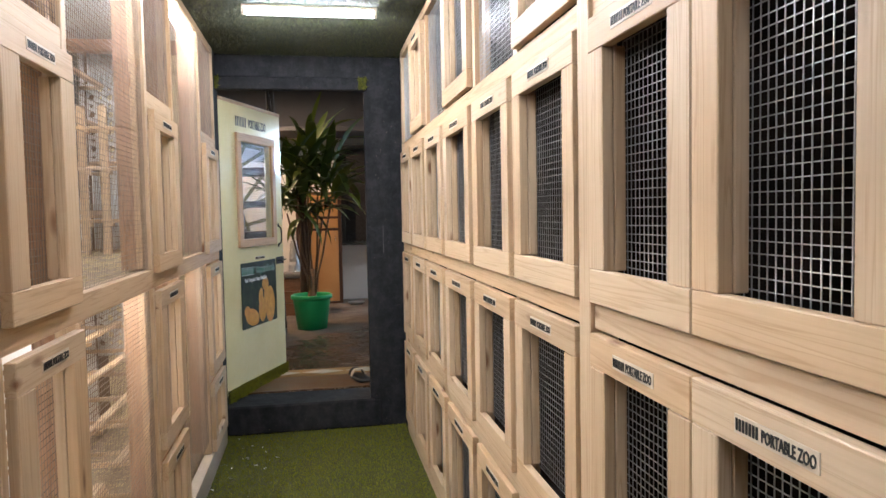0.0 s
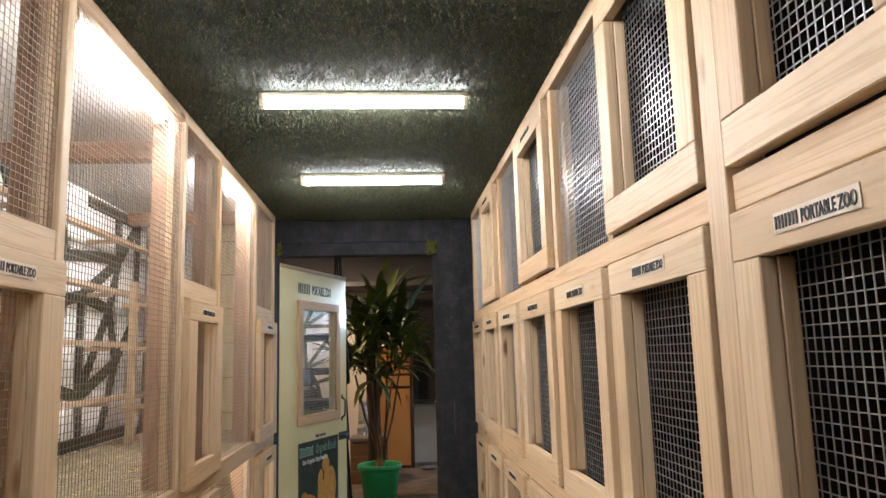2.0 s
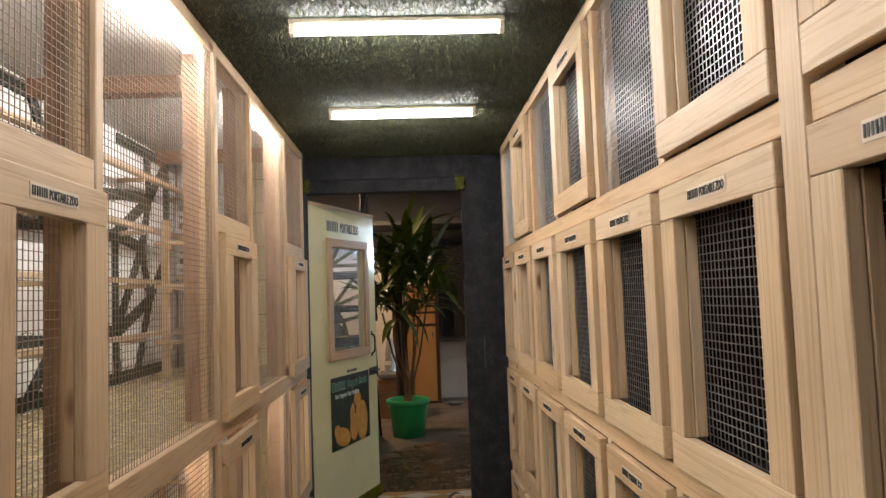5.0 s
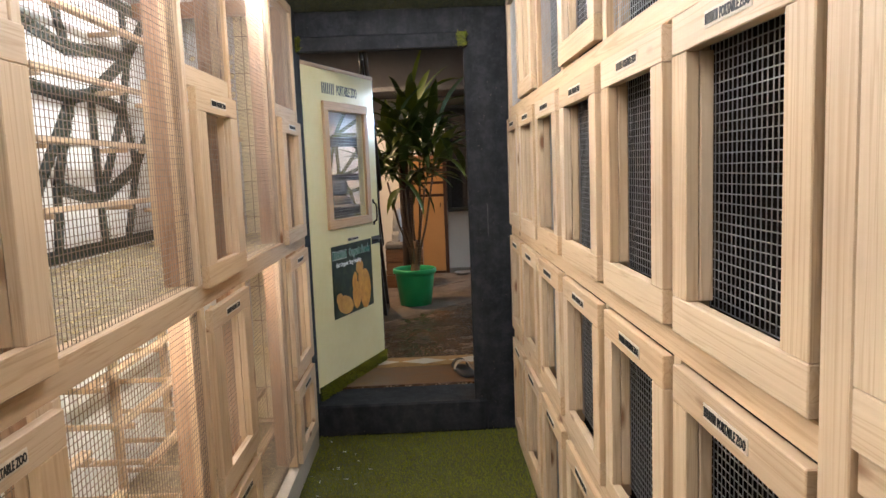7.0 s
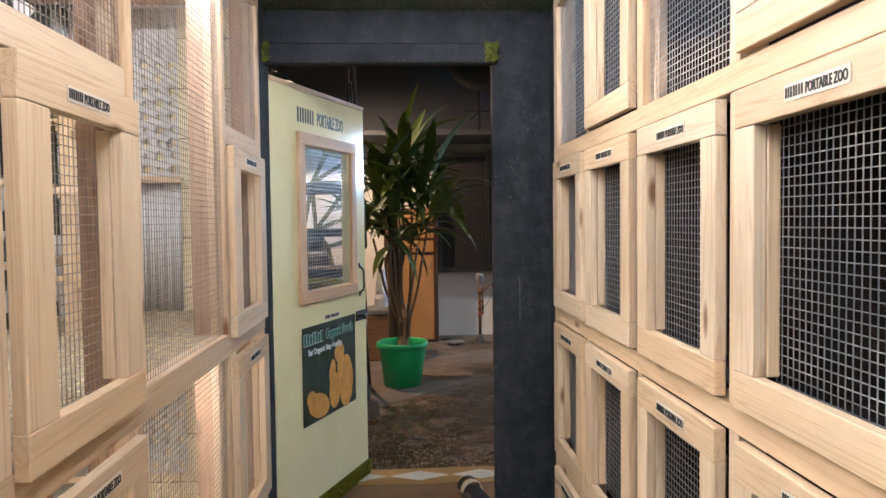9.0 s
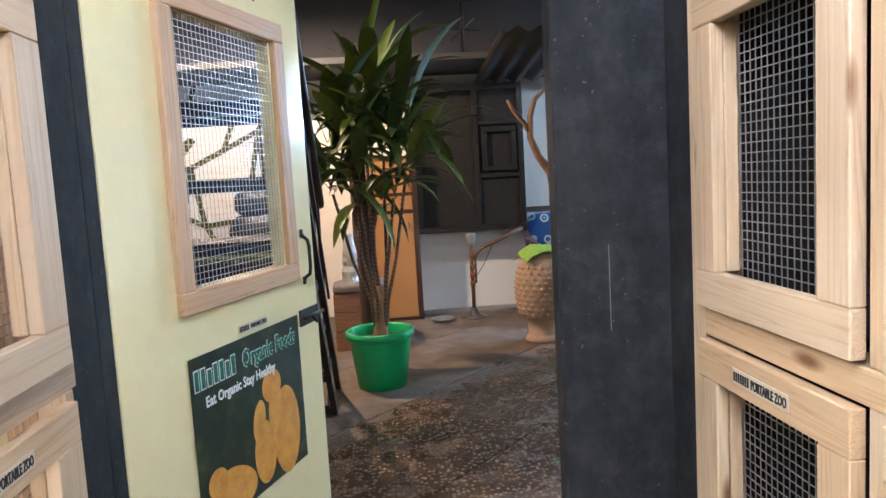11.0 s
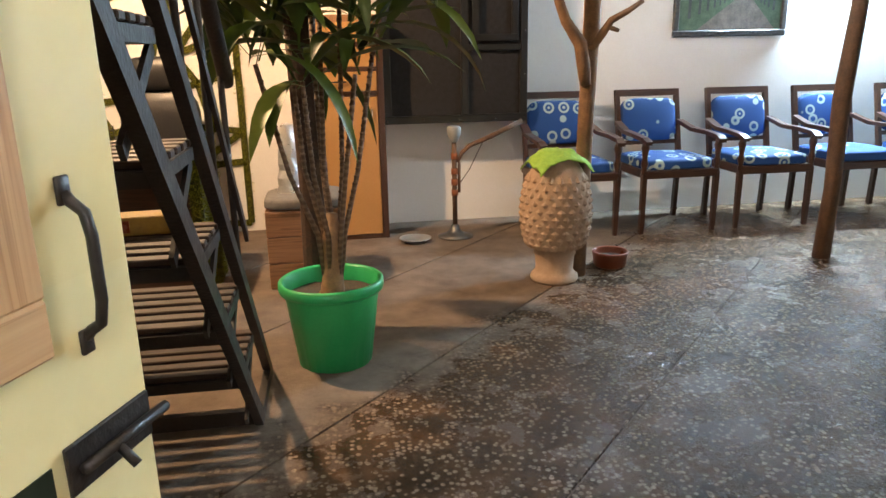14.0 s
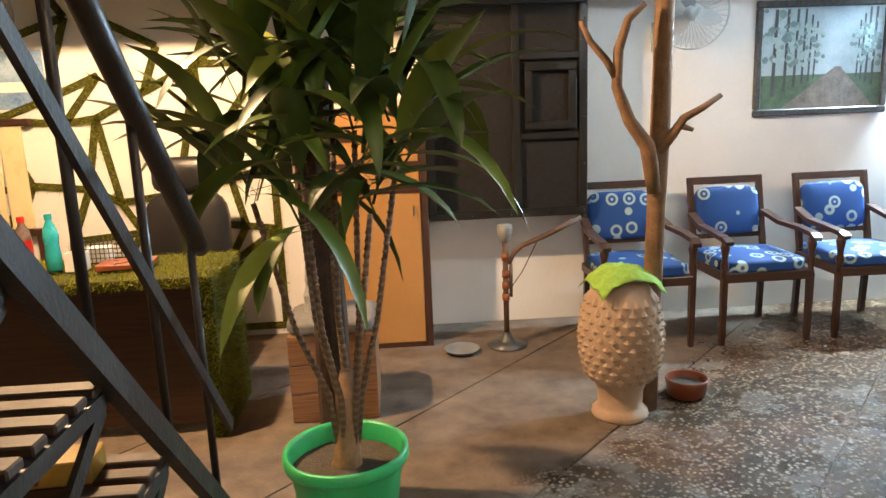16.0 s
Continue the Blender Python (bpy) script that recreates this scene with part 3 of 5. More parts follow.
right_frame = thing("cage_frame", pose(RX, 0, 0), "pine posts and rails framing the stacked cages", "frame", kind="structure")
for (_, upper), (lower, _) in zip(R_DOORS[1:], R_DOORS):
    y, gap = (upper + lower) / 2, lower - upper
    if gap < 0.02:
        continue
    wide = abs(y - 1.866) < 0.01
    for a, b in () if wide else ((-0.1, 0.385), (0.435, 0.922), (0.968, 1.505), (1.553, 2.06)):
        board("post", 0.05, 0.036, b - a, M_PINE[2], right_frame, pose(0.021, y, (a + b) / 2))
    if wide:
        board("post", 0.058, 0.058, CEIL_C - FLOOR_C, M_PINE[2], right_frame, pose(0.013, y, (CEIL_C + FLOOR_C) / 2))
for z0, z1 in ((-0.18, -0.10), (0.385, 0.435), (0.922, 0.968), (1.505, 1.553), (2.06, 2.10)):
    for a, b in ((4.76, 1.896), (1.836, -0.47)):
        board("rail", 0.05, a - b, z1 - z0, M_PINE[1], right_frame, pose(0.017, (a + b) / 2, (z0 + z1) / 2))
board("end_post", 0.07, 0.05, CEIL_C - FLOOR_C, M_PINE[2], right_frame, pose(0.03, 4.787, (CEIL_C + FLOOR_C) / 2))
solid("wall_filler_right", RX + 0.004, 1.2, 4.813, FRONT - 0.001, FLOOR_C, CEIL_C, M_BLACKWALL, "black strip between cages and doorway", "wall")

# ---- aviary on the other side ----
L_DOORS = [(1.932, 2.314), (3.136, 3.553), (4.292, 4.755), (0.68, 1.08)]
L_MESH = [(2.35, 3.10), (3.592, 4.258), (1.115, 1.90), (-0.2, 0.645)]
for y0, y1 in L_DOORS:
    for z0, z1 in ((-0.06, 0.29), (0.335, 0.895), (0.957, 1.518)):
        cage(LX, -1, y0, y1, z0, z1, "door", 0.3, False, "pale pine aviary door with square wire mesh", "aviary doors")
    cage(LX, -1, y0, y1, 1.585, 2.06, "mesh", 0.3, False, "aviary opening closed with square wire mesh", "aviary panels")
for y0, y1 in L_MESH:
    cage(LX, -1, y0, y1, 0.0, 0.905, "mesh", 0.3, False, "large aviary panel of square wire mesh", "aviary panels")
    cage(LX, -1, y0, y1, 0.975, 2.06, "mesh", 0.3, False, "large aviary panel of square wire mesh", "aviary panels")
left_frame = thing("aviary_frame", pose(LX, 0, 0), "pale pine posts and rails framing the aviary", "frame", kind="structure")
L_POSTS = [4.777, 4.275, 3.573, 3.118, 2.332, 1.916, 1.0975, 0.662, -0.215]
for y in L_POSTS:
    for a, b in ((-0.06, 0.905), (0.97, CEIL_C)):
        board("post", 0.045, 0.03, b - a, M_PINE[2], left_frame, pose(-0.022, y, (a + b) / 2))
        board("inner_plank", 0.050, 0.028, b - a, M_PLANK[2], left_frame, pose(-0.071, y, (a + b) / 2), label="brown plank behind the post")
for z0, z1 in ((0.905, 0.97), (2.06, 2.10)):
    board("rail", 0.05, 5.07, z1 - z0, M_PINE[1], left_frame, pose(-0.026, 2.275, (z0 + z1) / 2))
for y0, y1 in L_DOORS:
    board("short_rail", 0.045, y1 - y0 - 0.002, 0.056, M_PINE[1], left_frame, pose(-0.024, (y0 + y1) / 2, 1.552))
    board("short_rail", 0.045, y1 - y0 - 0.002, 0.040, M_PINE[1], left_frame, pose(-0.024, (y0 + y1) / 2, 0.312))
board("base_board", 0.05, 5.07, 0.115, M_BASE, left_frame, pose(-0.015, 2.275, -0.122), label="dull beige painted base board")

solid("wall_filler_left", LX - 0.05, LX - 0.006, 4.805, FRONT - 0.001, FLOOR_C, CEIL_C, M_BLACKWALL, "black strip between aviary and doorway", "wall")

# decks, end wall and fittings of the aviary
solid("ceiling_aviary", AV_X, LX - 0.075, -0.5, FRONT - 0.03, CEIL_C - 0.010, CEIL_C - 0.001, M_CORRUGATED, "grey-white sheet ceiling of the aviary", "ceiling")
for y in (1.75, 3.42, 4.62):
    beam = part("aviary_beam", boxbm(AV_X + 0.01, LX - 0.10, y - 0.03, y + 0.03, CEIL_C - 0.075, CEIL_C - 0.011), M_BROWN[0])
    tagged(beam, "brown wooden beam under the aviary ceiling", "beam", "aviary beams", "structure")
solid("aviary_deck", AV_X, LX - 0.05, -0.5, FRONT, 0.90, 0.965, M_STRAW, "raised deck strewn with straw", "deck")
solid("aviary_floor", AV_X, LX - 0.05, -0.5, FRONT, FLOOR_C, -0.05, M_STRAW, "aviary floor strewn with straw", "floor")
for z, n_ in ((0.966, 2600), (-0.049, 1400)):
    blade_field("straw", n_, lambda r, z=z: ((r.uniform(AV_X + 0.01, LX - 0.06), r.uniform(0.6, FRONT - 0.02), z + r.uniform(0, 0.008)), (r.uniform(-1, 1), r.uniform(-1, 1), r.uniform(0, 0.15))),
                0.05, 0.004, M_STRAWBIT, None, "loose straw on the aviary deck")

tile_wall = tagged(new("wall_aviary_end"), "cream tiled end wall of the aviary", "wall", kind="structure")
part("bed", boxbm(AV_X, LX - 0.05, FRONT - 0.017, FRONT - 0.002, -0.05, CEIL_C, bev=0), M_JOINT, tile_wall)
for i in range(8):
    for j in range(12):
        board("tile", 0.072, 0.008, 0.182, M_TILE, tile_wall, pose(LX - 0.09 - i * 0.075, FRONT - 0.016, 0.03 + j * 0.186), 0.002)


def corrugated(name, w, h, m, material, label, category, pitch=0.03, amp=0.006):
    bm = bmesh.new()
    n_ = int(w / pitch * 6)
    row = [[bm.verts.new((w * k / n_ - w / 2, amp * math.sin(2 * math.pi * (w * k / n_) / pitch) + dy, z)) for k in range(n_ + 1)] for dy, z in ((0, 0), (0, h), (0.004, h), (0.004, 0))]
    for a, b in zip(row, row[1:] + row[:1]):
        for k in range(n_):
            bm.faces.new((a[k], a[k + 1], b[k + 1], b[k]))
    bmesh.ops.recalc_face_normals(bm, faces=bm.faces)
    ob = part(name, bm, material, smooth=True)
    ob.matrix_world = m
    return tagged(ob, label, category)


corrugated("ribbed_sheet", 0.38, 0.50, pose(-0.89, FRONT - 0.035, 0.966), M_CORRUGATED, "grey-white ribbed sheet against the aviary end wall", "panel")
corrugated("ribbed_sheet", 0.38, 0.20, pose(-0.89, FRONT - 0.035, 1.89), M_CORRUGATED, "grey-white ribbed sheet high on the aviary wall", "panel")


def screen_block(m, w, h, cell, label):
    """A slab pierced by rows of round holes."""
    bm = bmesh.new()
    nx, nz, d = round(w / cell), round(h / cell), 0.03
    for i in range(nx):
        for j in range(nz):
            cx, cz, r = (i + 0.5) * cell - w / 2, (j + 0.5) * cell, cell * (0.40 if (i + j) % 2 else 0.24)
            ang = [math.pi / 4 * k for k in range(8)]
            hole = [[bm.verts.new((cx + r * math.cos(a), y, cz + r * math.sin(a))) for a in ang] for y in (0, d)]
            rim = [bm.verts.new((cx + cell / 2 * max(-1, min(1, 1.42 * math.cos(a))), 0, cz + cell / 2 * max(-1, min(1, 1.42 * math.sin(a))))) for a in ang]
            for k in range(8):
                q = (k + 1) % 8
                bm.faces.new((hole[0][k], hole[0][q], rim[q], rim[k]))
                bm.faces.new((hole[0][q], hole[0][k], hole[1][k], hole[1][q]))
    bmesh.ops.remove_doubles(bm, verts=bm.verts, dist=0.0005)
    bmesh.ops.recalc_face_normals(bm, faces=bm.faces)
    ob = part("screen_block", bm, M_SCREEN)
    ob.matrix_world = m
    return tagged(ob, label, "screen")


screen_block(pose(-0.89, FRONT - 0.06, 1.47), 0.384, 0.432, 0.048, "pale screen block pierced with round holes")
screen_block(pose(-0.89, FRONT - 0.06, 0.36), 0.384, 0.480, 0.048, "pale screen block pierced with round holes")
ledge = part("screen_ledge", boxbm(-1.08, -0.69, FRONT - 0.08, FRONT - 0.03, 1.445, 1.468), M_PINE[0])
tagged(ledge, "narrow pine ledge under the screen block", "ledge")


def perch_rack(m, levels, length, label):
    """Stepped perches on two uprights; local x along the rack."""
    r = thing("perch_rack", m, label, "perch")
    top = max(z for _, z in levels)
    for s in (-0.5, 0, 0.5):
        part("upright", boxbm(s * (length - 0.1) - 0.018, s * (length - 0.1) + 0.018, 0.02, 0.05, 0, top + 0.12), M_PINE[2], r)
    for y, z in levels:
        part("perch_board", boxbm(-length / 2, length / 2, y - 0.018, y + 0.018, z, z + 0.018), M_PINE[0], r)
        for s in (-0.5, 0, 0.5):
            x = s * (length - 0.1) + 0.027
            part("bracket", boxbm(x - 0.008, x + 0.008, y - 0.03, 0.05, z - 0.02, z - 0.001), M_PINE[1], r)
    return r


def wall_perch(y, z, length):
    """A long pine batten held off the aviary wall on three arms."""
    w = thing("wall_perch", pose(AV_X, y, z, 0, 0, 90), "long pale pine perch on the white aviary wall", "perch", "aviary perches")
    part("batten", boxbm(-length / 2, length / 2, -0.125, -0.090, 0.0, 0.020), M_PINE[0], w)
    for q in (-0.46, 0.0, 0.46):
        part("arm", boxbm(q * length - 0.010, q * length + 0.010, -0.120, -0.001, -0.020, -0.001), M_PINE[1], w)


for y in (4.15, 2.75, 1.35):
    for k in range(4):
        wall_perch(y, 1.17 + 0.235 * k, 1.36)
    perch_rack(pose(AV_X + 0.055, y - 0.1, -0.049, 0, 0, 90), [(-0.52 + 0.095 * k, 0.10 + 0.13 * k) for k in range(6)], 1.2, "stepped pine perch rack in the lower aviary")
perch_rack(pose(-0.86, 4.32, 0.966), [(0.035, 0.16), (0.035, 0.42), (0.035, 0.62)], 0.30, "narrow pine perch rack standing on the aviary deck")


def turf_strips(name, segs, m, width, material_base, blade_mat, per_m, label):
    """Strips of artificial turf stuck on a wall; local x along it, -y out of it."""
    t = thing(name, m, label, "turf strips")
    for a, b in segs:
        bm = bmesh.new()
        strip(bm, (a[0], -0.006, a[1]), (b[0], -0.006, b[1]), width, 0.01)
        part("turf_strip", bm, material_base, t)

    lens = [math.hypot(b[0] - a[0], b[1] - a[1]) for a, b in segs]
    tot = sum(lens)
    cum = np.cumsum(lens) / tot

    def place(r):
        k = int(np.searchsorted(cum, r.random()))
        a, b = segs[min(k, len(segs) - 1)]
        f, o = r.random(), r.normal(0, width * 0.3)
        d = Vector((b[0] - a[0], 0, b[1] - a[1])).normalized()
        p = Vector((a[0] + f * (b[0] - a[0]), -0.010, a[1] + f * (b[1] - a[1]))) + o * Vector((d.z, 0, -d.x))
        return p, (r.normal(0, 0.7), -1, r.normal(0, 0.7))

    blade_field("turf_pile", int(tot * per_m), place, 0.022, 0.004, blade_mat, t)


def web(x0, x1, z0, z1, step, seed):
    """An irregular net of strips."""
    rnd = random.Random(seed)
    nx, nz = max(1, round((x1 - x0) / step)), max(1, round((z1 - z0) / step))
    pt = {(i, j): (x0 + (i + rnd.uniform(-0.38, 0.38) * (0 < i < nx)) * (x1 - x0) / nx, z0 + (j + rnd.uniform(-0.38, 0.38) * (0 < j < nz)) * (z1 - z0) / nz) for i in range(nx + 1) for j in range(nz + 1)}
    segs = []
    for i in range(nx + 1):
        for j in range(nz + 1):
            if i < nx and rnd.random() < 0.78:
                segs.append((pt[i, j], pt[i + 1, j]))
            if j < nz and rnd.random() < 0.78:
                segs.append((pt[i, j], pt[i, j + 1]))
            if i < nx and j < nz and rnd.random() < 0.3:
                segs.append((pt[i, j], pt[i + 1, j + 1]))
    return segs


turf_strips("wall_turf_strips", web(-2.3, 2.3, 0.0, 1.05, 0.30, 5), pose(AV_X, 2.45, 1.0, 0, 0, 90), 0.050, M_CEILBASE, M_MOSS, 420, "dark turf strips crossing the white aviary wall")
turf_strips("wall_turf_strips", web(-1.55, 1.55, 0.0, 2.2, 0.30, 11), pose(-2.0, BACK_Y, 0.06), 0.044, M_TURFBASE, M_TURF, 900, "green turf strips crossing the white wall")

# turf underfoot and overhead
blade_field("corridor_turf", 50000, lambda r: ((r.uniform(LX, RX), r.uniform(1.2, FRONT), FLOOR_C), (r.normal(0, 0.5), r.normal(0, 0.5), 1)), 0.014, 0.003, M_TURF, None, "green artificial turf on the corridor floor")
blade_field("ceiling_turf", 90000, lambda r: ((r.uniform(LX, RX), r.uniform(1.3, FRONT), CEIL_C), (r.normal(0, 0.6), r.normal(0, 0.6), -1)), 0.013, 0.0022, M_DARKTURF, None, "dark artificial turf on the corridor ceiling")

M_FEATHER = mk("white_feather", 0.8, 0, (0.75, 0.74, 0.70))[0]
blade_field("feather_litter", 22, lambda r: ((-0.25 + r.normal(0, 0.08), 4.45 + r.normal(0, 0.22), FLOOR_C + 0.016), (r.normal(0, 1), r.normal(0, 1), 0.1)), 0.022, 0.008, M_FEATHER, None, "small white feathers scattered on the turf")

# ---- doorway ----
jamb = tagged(new("wall_jamb_tiles"), "cream glazed tiles lining the doorway", "wall", kind="structure")
for i in range(3):
    for j in range(12):
        board("tile", 0.010, 0.0715, 0.182, M_TILE, jamb, pose(TX - 0.0045, 5.028 + i * 0.0805, 0.05 + j * 0.188), 0.0015)
for i in range(14):
    for j in range(12):
        board("tile", 0.066, 0.010, 0.182, M_TILE, jamb, pose(TX + 0.034 + i * 0.0715, ROOM_Y + 0.006, 0.05 + j * 0.188), 0.002)

HINGE, DOOR_ANGLE = (-0.388, 5.003), math.degrees(math.atan2(0.811, 0.316))
door = thing("door", pose(HINGE[0], HINGE[1], 0, 0, 0, DOOR_ANGLE), "cream painted door standing open, with wire window", "door")
DW, DH = 0.87, 1.87
WX0, WX1, WZ0, WZ1 = 0.243, 0.688, 0.995, 1.62
for nm, a in (("lower_panel", (0, DW, 0.045, WZ0)), ("upper_panel", (0, DW, WZ1, DH - 0.022)), ("hinge_stile", (0, WX0, WZ0, WZ1)), ("lock_stile", (WX1, DW, WZ0, WZ1))):
    part(nm, boxbm(a[0], a[1], 0.0, 0.038, a[2], a[3], bev=0), M_CREAM, door)
part("top_cap", boxbm(-0.004, DW + 0.004, -0.004, 0.042, DH - 0.022, DH), M_TRIM[0], door, "bare wooden top edge")
fr = 0.052
for nm, a, k in (("window_rail", (WX0 - fr, WX1 + fr, WZ0 - fr, WZ0), 0), ("window_rail", (WX0 - fr, WX1 + fr, WZ1, WZ1 + fr), 0), ("window_stile", (WX0 - fr, WX0, WZ0, WZ1), 2), ("window_stile", (WX1, WX1 + fr, WZ0, WZ1), 2)):
    part(nm, boxbm(a[0], a[1], -0.02, -0.001, a[2], a[3]), M_TRIM[k], door, "bare pine window trim")
bm = bmesh.new()
wire_grid(bm, WX0, WX1, WZ0, WZ1, 0.004, 0.0165)
part("wire_mesh", bm, M_WIRE, door)
bm = bmesh.new()
tube(bm, [(0.795, -0.004, 0.938), (0.795, -0.010, 0.945), (0.795, -0.022, 0.953), (0.795, -0.026, 0.975), (0.795, -0.026, 1.035), (0.795, -0.022, 1.056), (0.795, -0.010, 1.065), (0.795, -0.004, 1.072)], 0.0055, 8)
box(bm, 0.787, 0.803, -0.006, -0.001, 0.922, 0.946)
box(bm, 0.787, 0.803, -0.006, -0.001, 1.062, 1.088)
part("pull_handle", bm, M_IRON, door, "black iron pull handle", True)
latch = part("latch", boxbm(0.745, DW - 0.004, -0.006, -0.001, 0.80, 0.85), M_IRON, door, "rusty black sliding bolt")
bm = bmesh.new()
tube(bm, [(0.755, -0.014, 0.826), (DW + 0.01, -0.014, 0.826)], 0.006, 8)
tube(bm, [(0.80, -0.014, 0.826), (0.80, -0.034, 0.806)], 0.005, 8)
part("bolt", bm, M_IRON, latch, smooth=True)
turf = part("door_turf", boxbm(0.0, DW, -0.012, 0.0, 0.0, 0.075), M_TURFBASE, door, "green turf strip along the door foot")
blade_field("turf_pile", 2600, lambda r: ((r.uniform(0, DW), -0.012, r.uniform(0, 0.08)), (r.normal(0, 0.4), -1, r.normal(0.2, 0.5))), 0.018, 0.004, M_TURF, turf)
for k in range(7):
    part("name_bar", boxbm(0.21 + k * 0.0215, 0.2215 + k * 0.0215, -0.002, -0.001, 1.715, 1.777, bev=0), M_INK, door)
link("lettering", text_mesh("PORTABLE ZOO", 0.08), M_INK, door, "black stencilled words", pose(0.512, -0.001, 1.717, 90) @ Matrix.Diagonal((0.44, 1, 1, 1)))
part("hinge_edge", boxbm(-0.012, -0.001, 0.002, 0.036, 0.02, DH - 0.03), M_BLACKFRAME, door, "chipped black hinge edge")


def poster():
    """A printed sheet: dark green ground, plain yellow bird-like shapes, green and white lines of words."""
    m, n, l, b = mk("poster_print", 0.3)
    v = coords(n, l, shuffle=False)
    c = ramp(n, l, noise_tex(n, l, v, 14.0, 6.0), [(0.3, (0.008, 0.014, 0.009)), (0.55, (0.024, 0.036, 0.016)), (0.75, (0.09, 0.09, 0.03))])
    l.new(c, b.inputs["Base Color"])
    sheet = thing("poster", pose(HINGE[0], HINGE[1], 0, 0, 0, DOOR_ANGLE) @ pose(0.469, -0.003, 0.417), "dark green poster with yellow shapes on the door", "poster")
    w, h = 0.52, 0.425
    part("sheet", boxbm(-w / 2, w / 2, -0.0012, 0.0, 0, h, bev=0), m, sheet)
    shape = grainy("poster_yellow", (0.80, 0.42, 0.08), (0.55, 0.22, 0.03), 0.35, 22, 0.0)
    for x, z, rx, rz, lean in ((0.150, 0.12, 0.075, 0.125, 0), (0.085, 0.265, 0.05, 0.045, 0), (0.095, 0.20, 0.035, 0.07, 8), (0.03, 0.10, 0.055, 0.085, 0), (0.01, 0.19, 0.03, 0.055, 15), (-0.12, 0.065, 0.10, 0.055, 15), (-0.19, 0.11, 0.04, 0.035, 0)):
        bm = bmesh.new()
        bmesh.ops.create_circle(bm, cap_ends=True, segments=28, radius=1.0, matrix=pose(x, -0.0016 - 0.0001 * len(sheet.children), z, 90, lean, 0) @ Matrix.Diagonal((rx, rz, 1, 1)))
        part("yellow_shape", bm, shape, sheet)
    for k in range(7):
        part("name_bar", boxbm(-0.245 + k * 0.0250, -0.231 + k * 0.0250, -0.0030, -0.0022, 0.347, 0.393 - 0.008 * (k % 3 == 2), bev=0), M_GREENINK, sheet)
        part("name_bar_edge", boxbm(-0.248 + k * 0.0250, -0.228 + k * 0.0250, -0.0021, -0.0016, 0.344, 0.396 - 0.008 * (k % 3 == 2), bev=0), M_WHITEINK, sheet)
    link("title_lettering", text_mesh("Organic Foods", 0.062), M_GREENINK, sheet, "green words with pale edges", pose(0.095, -0.0030, 0.35, 90) @ Matrix.Diagonal((0.76, 1, 1, 1)))
    for dx, dz in ((-0.0022, 0), (0.0022, 0), (0, -0.0022), (0, 0.0022)):
        link("title_edge", text_mesh("Organic Foods", 0.0621), M_WHITEINK, sheet, "", pose(0.095 + dx, -0.0017, 0.35 + dz, 90) @ Matrix.Diagonal((0.76, 1, 0.3, 1)))
    link("line_lettering", text_mesh("Eat Organic Stay Healthy", 0.036), M_WHITEINK, sheet, "white handwritten-looking words", pose(-0.05, -0.0018, 0.30, 90) @ Matrix.Diagonal((0.88, 1, 1, 1)))
    pl = board("label_plate", 0.14, 0.001, 0.02, M_LABEL, sheet, pose(0.02, -0.0008, h + 0.022), 0)
    bm = bmesh.new()
    letter_bars(bm, -0.066, -0.007, 0.044, 0.014, 7)
    tagged(part("name_print", bm, M_INK, pl), kind="stuff")
    link("lettering", text_mesh("PORTABLE ZOO", 0.0155), M_INK, pl, "", pose(0.026, -0.0012, -0.0055, 90) @ Matrix.Diagonal((0.70, 1, 1, 1)))


poster()


def turf_tuft(x, z):
    t = thing("turf_tuft", pose(x, FRONT - 0.002, z), "small patch of green turf on the door frame corner", "turf patch")
    bm = boxbm(-0.022, 0.022, -0.036, -0.030, -0.035, 0.035)
    part("backing", bm, M_TURFBASE, t)
    blade_field("turf_pile", 260, lambda r: ((r.uniform(-0.024, 0.024), -0.034, r.uniform(-0.035, 0.035)), (r.normal(0, 0.6), -1, r.normal(0, 0.6))), 0.02, 0.003, M_TURF, t)


for x, z0, z1 in ((0.575, 0.90, 1.07),):
    scar = part("paint_scratch", boxbm(x, x + 0.0011, FRONT - 0.0012, FRONT - 0.0002, z0, z1, bev=0), M_GREYCLOTH)
    tagged(scar, "thin pale scratch in the black wall paint", "scratch", kind="structure")
turf_tuft(DX0 + 0.0, 1.93)
turf_tuft(DX1 - 0.008, 1.93)

# patterned threshold: brown strip, then white lozenges on yellow
sill = tagged(new("threshold"), "mosaic threshold with white lozenges on yellow", "threshold", kind="structure")
part("brown_strip", boxbm(-0.9, 1.4, ROOM_Y + 0.013, 5.62, -0.004, 0.004, bev=0), grainy("brown_stone", (0.22, 0.12, 0.06), (0.10, 0.05, 0.025), 0.35, 12, 0.3), sill)
part("yellow_strip", boxbm(-0.9, 1.4, 5.625, 5.84, -0.004, 0.0045, bev=0), grainy("yellow_chip_mosaic", (0.42, 0.25, 0.07), (0.22, 0.11, 0.03), 0.45, 60, 0.5), sill)
LOZ = grainy("white_mosaic", (0.62, 0.58, 0.50), (0.50, 0.45, 0.38), 0.4, 20, 0.2)
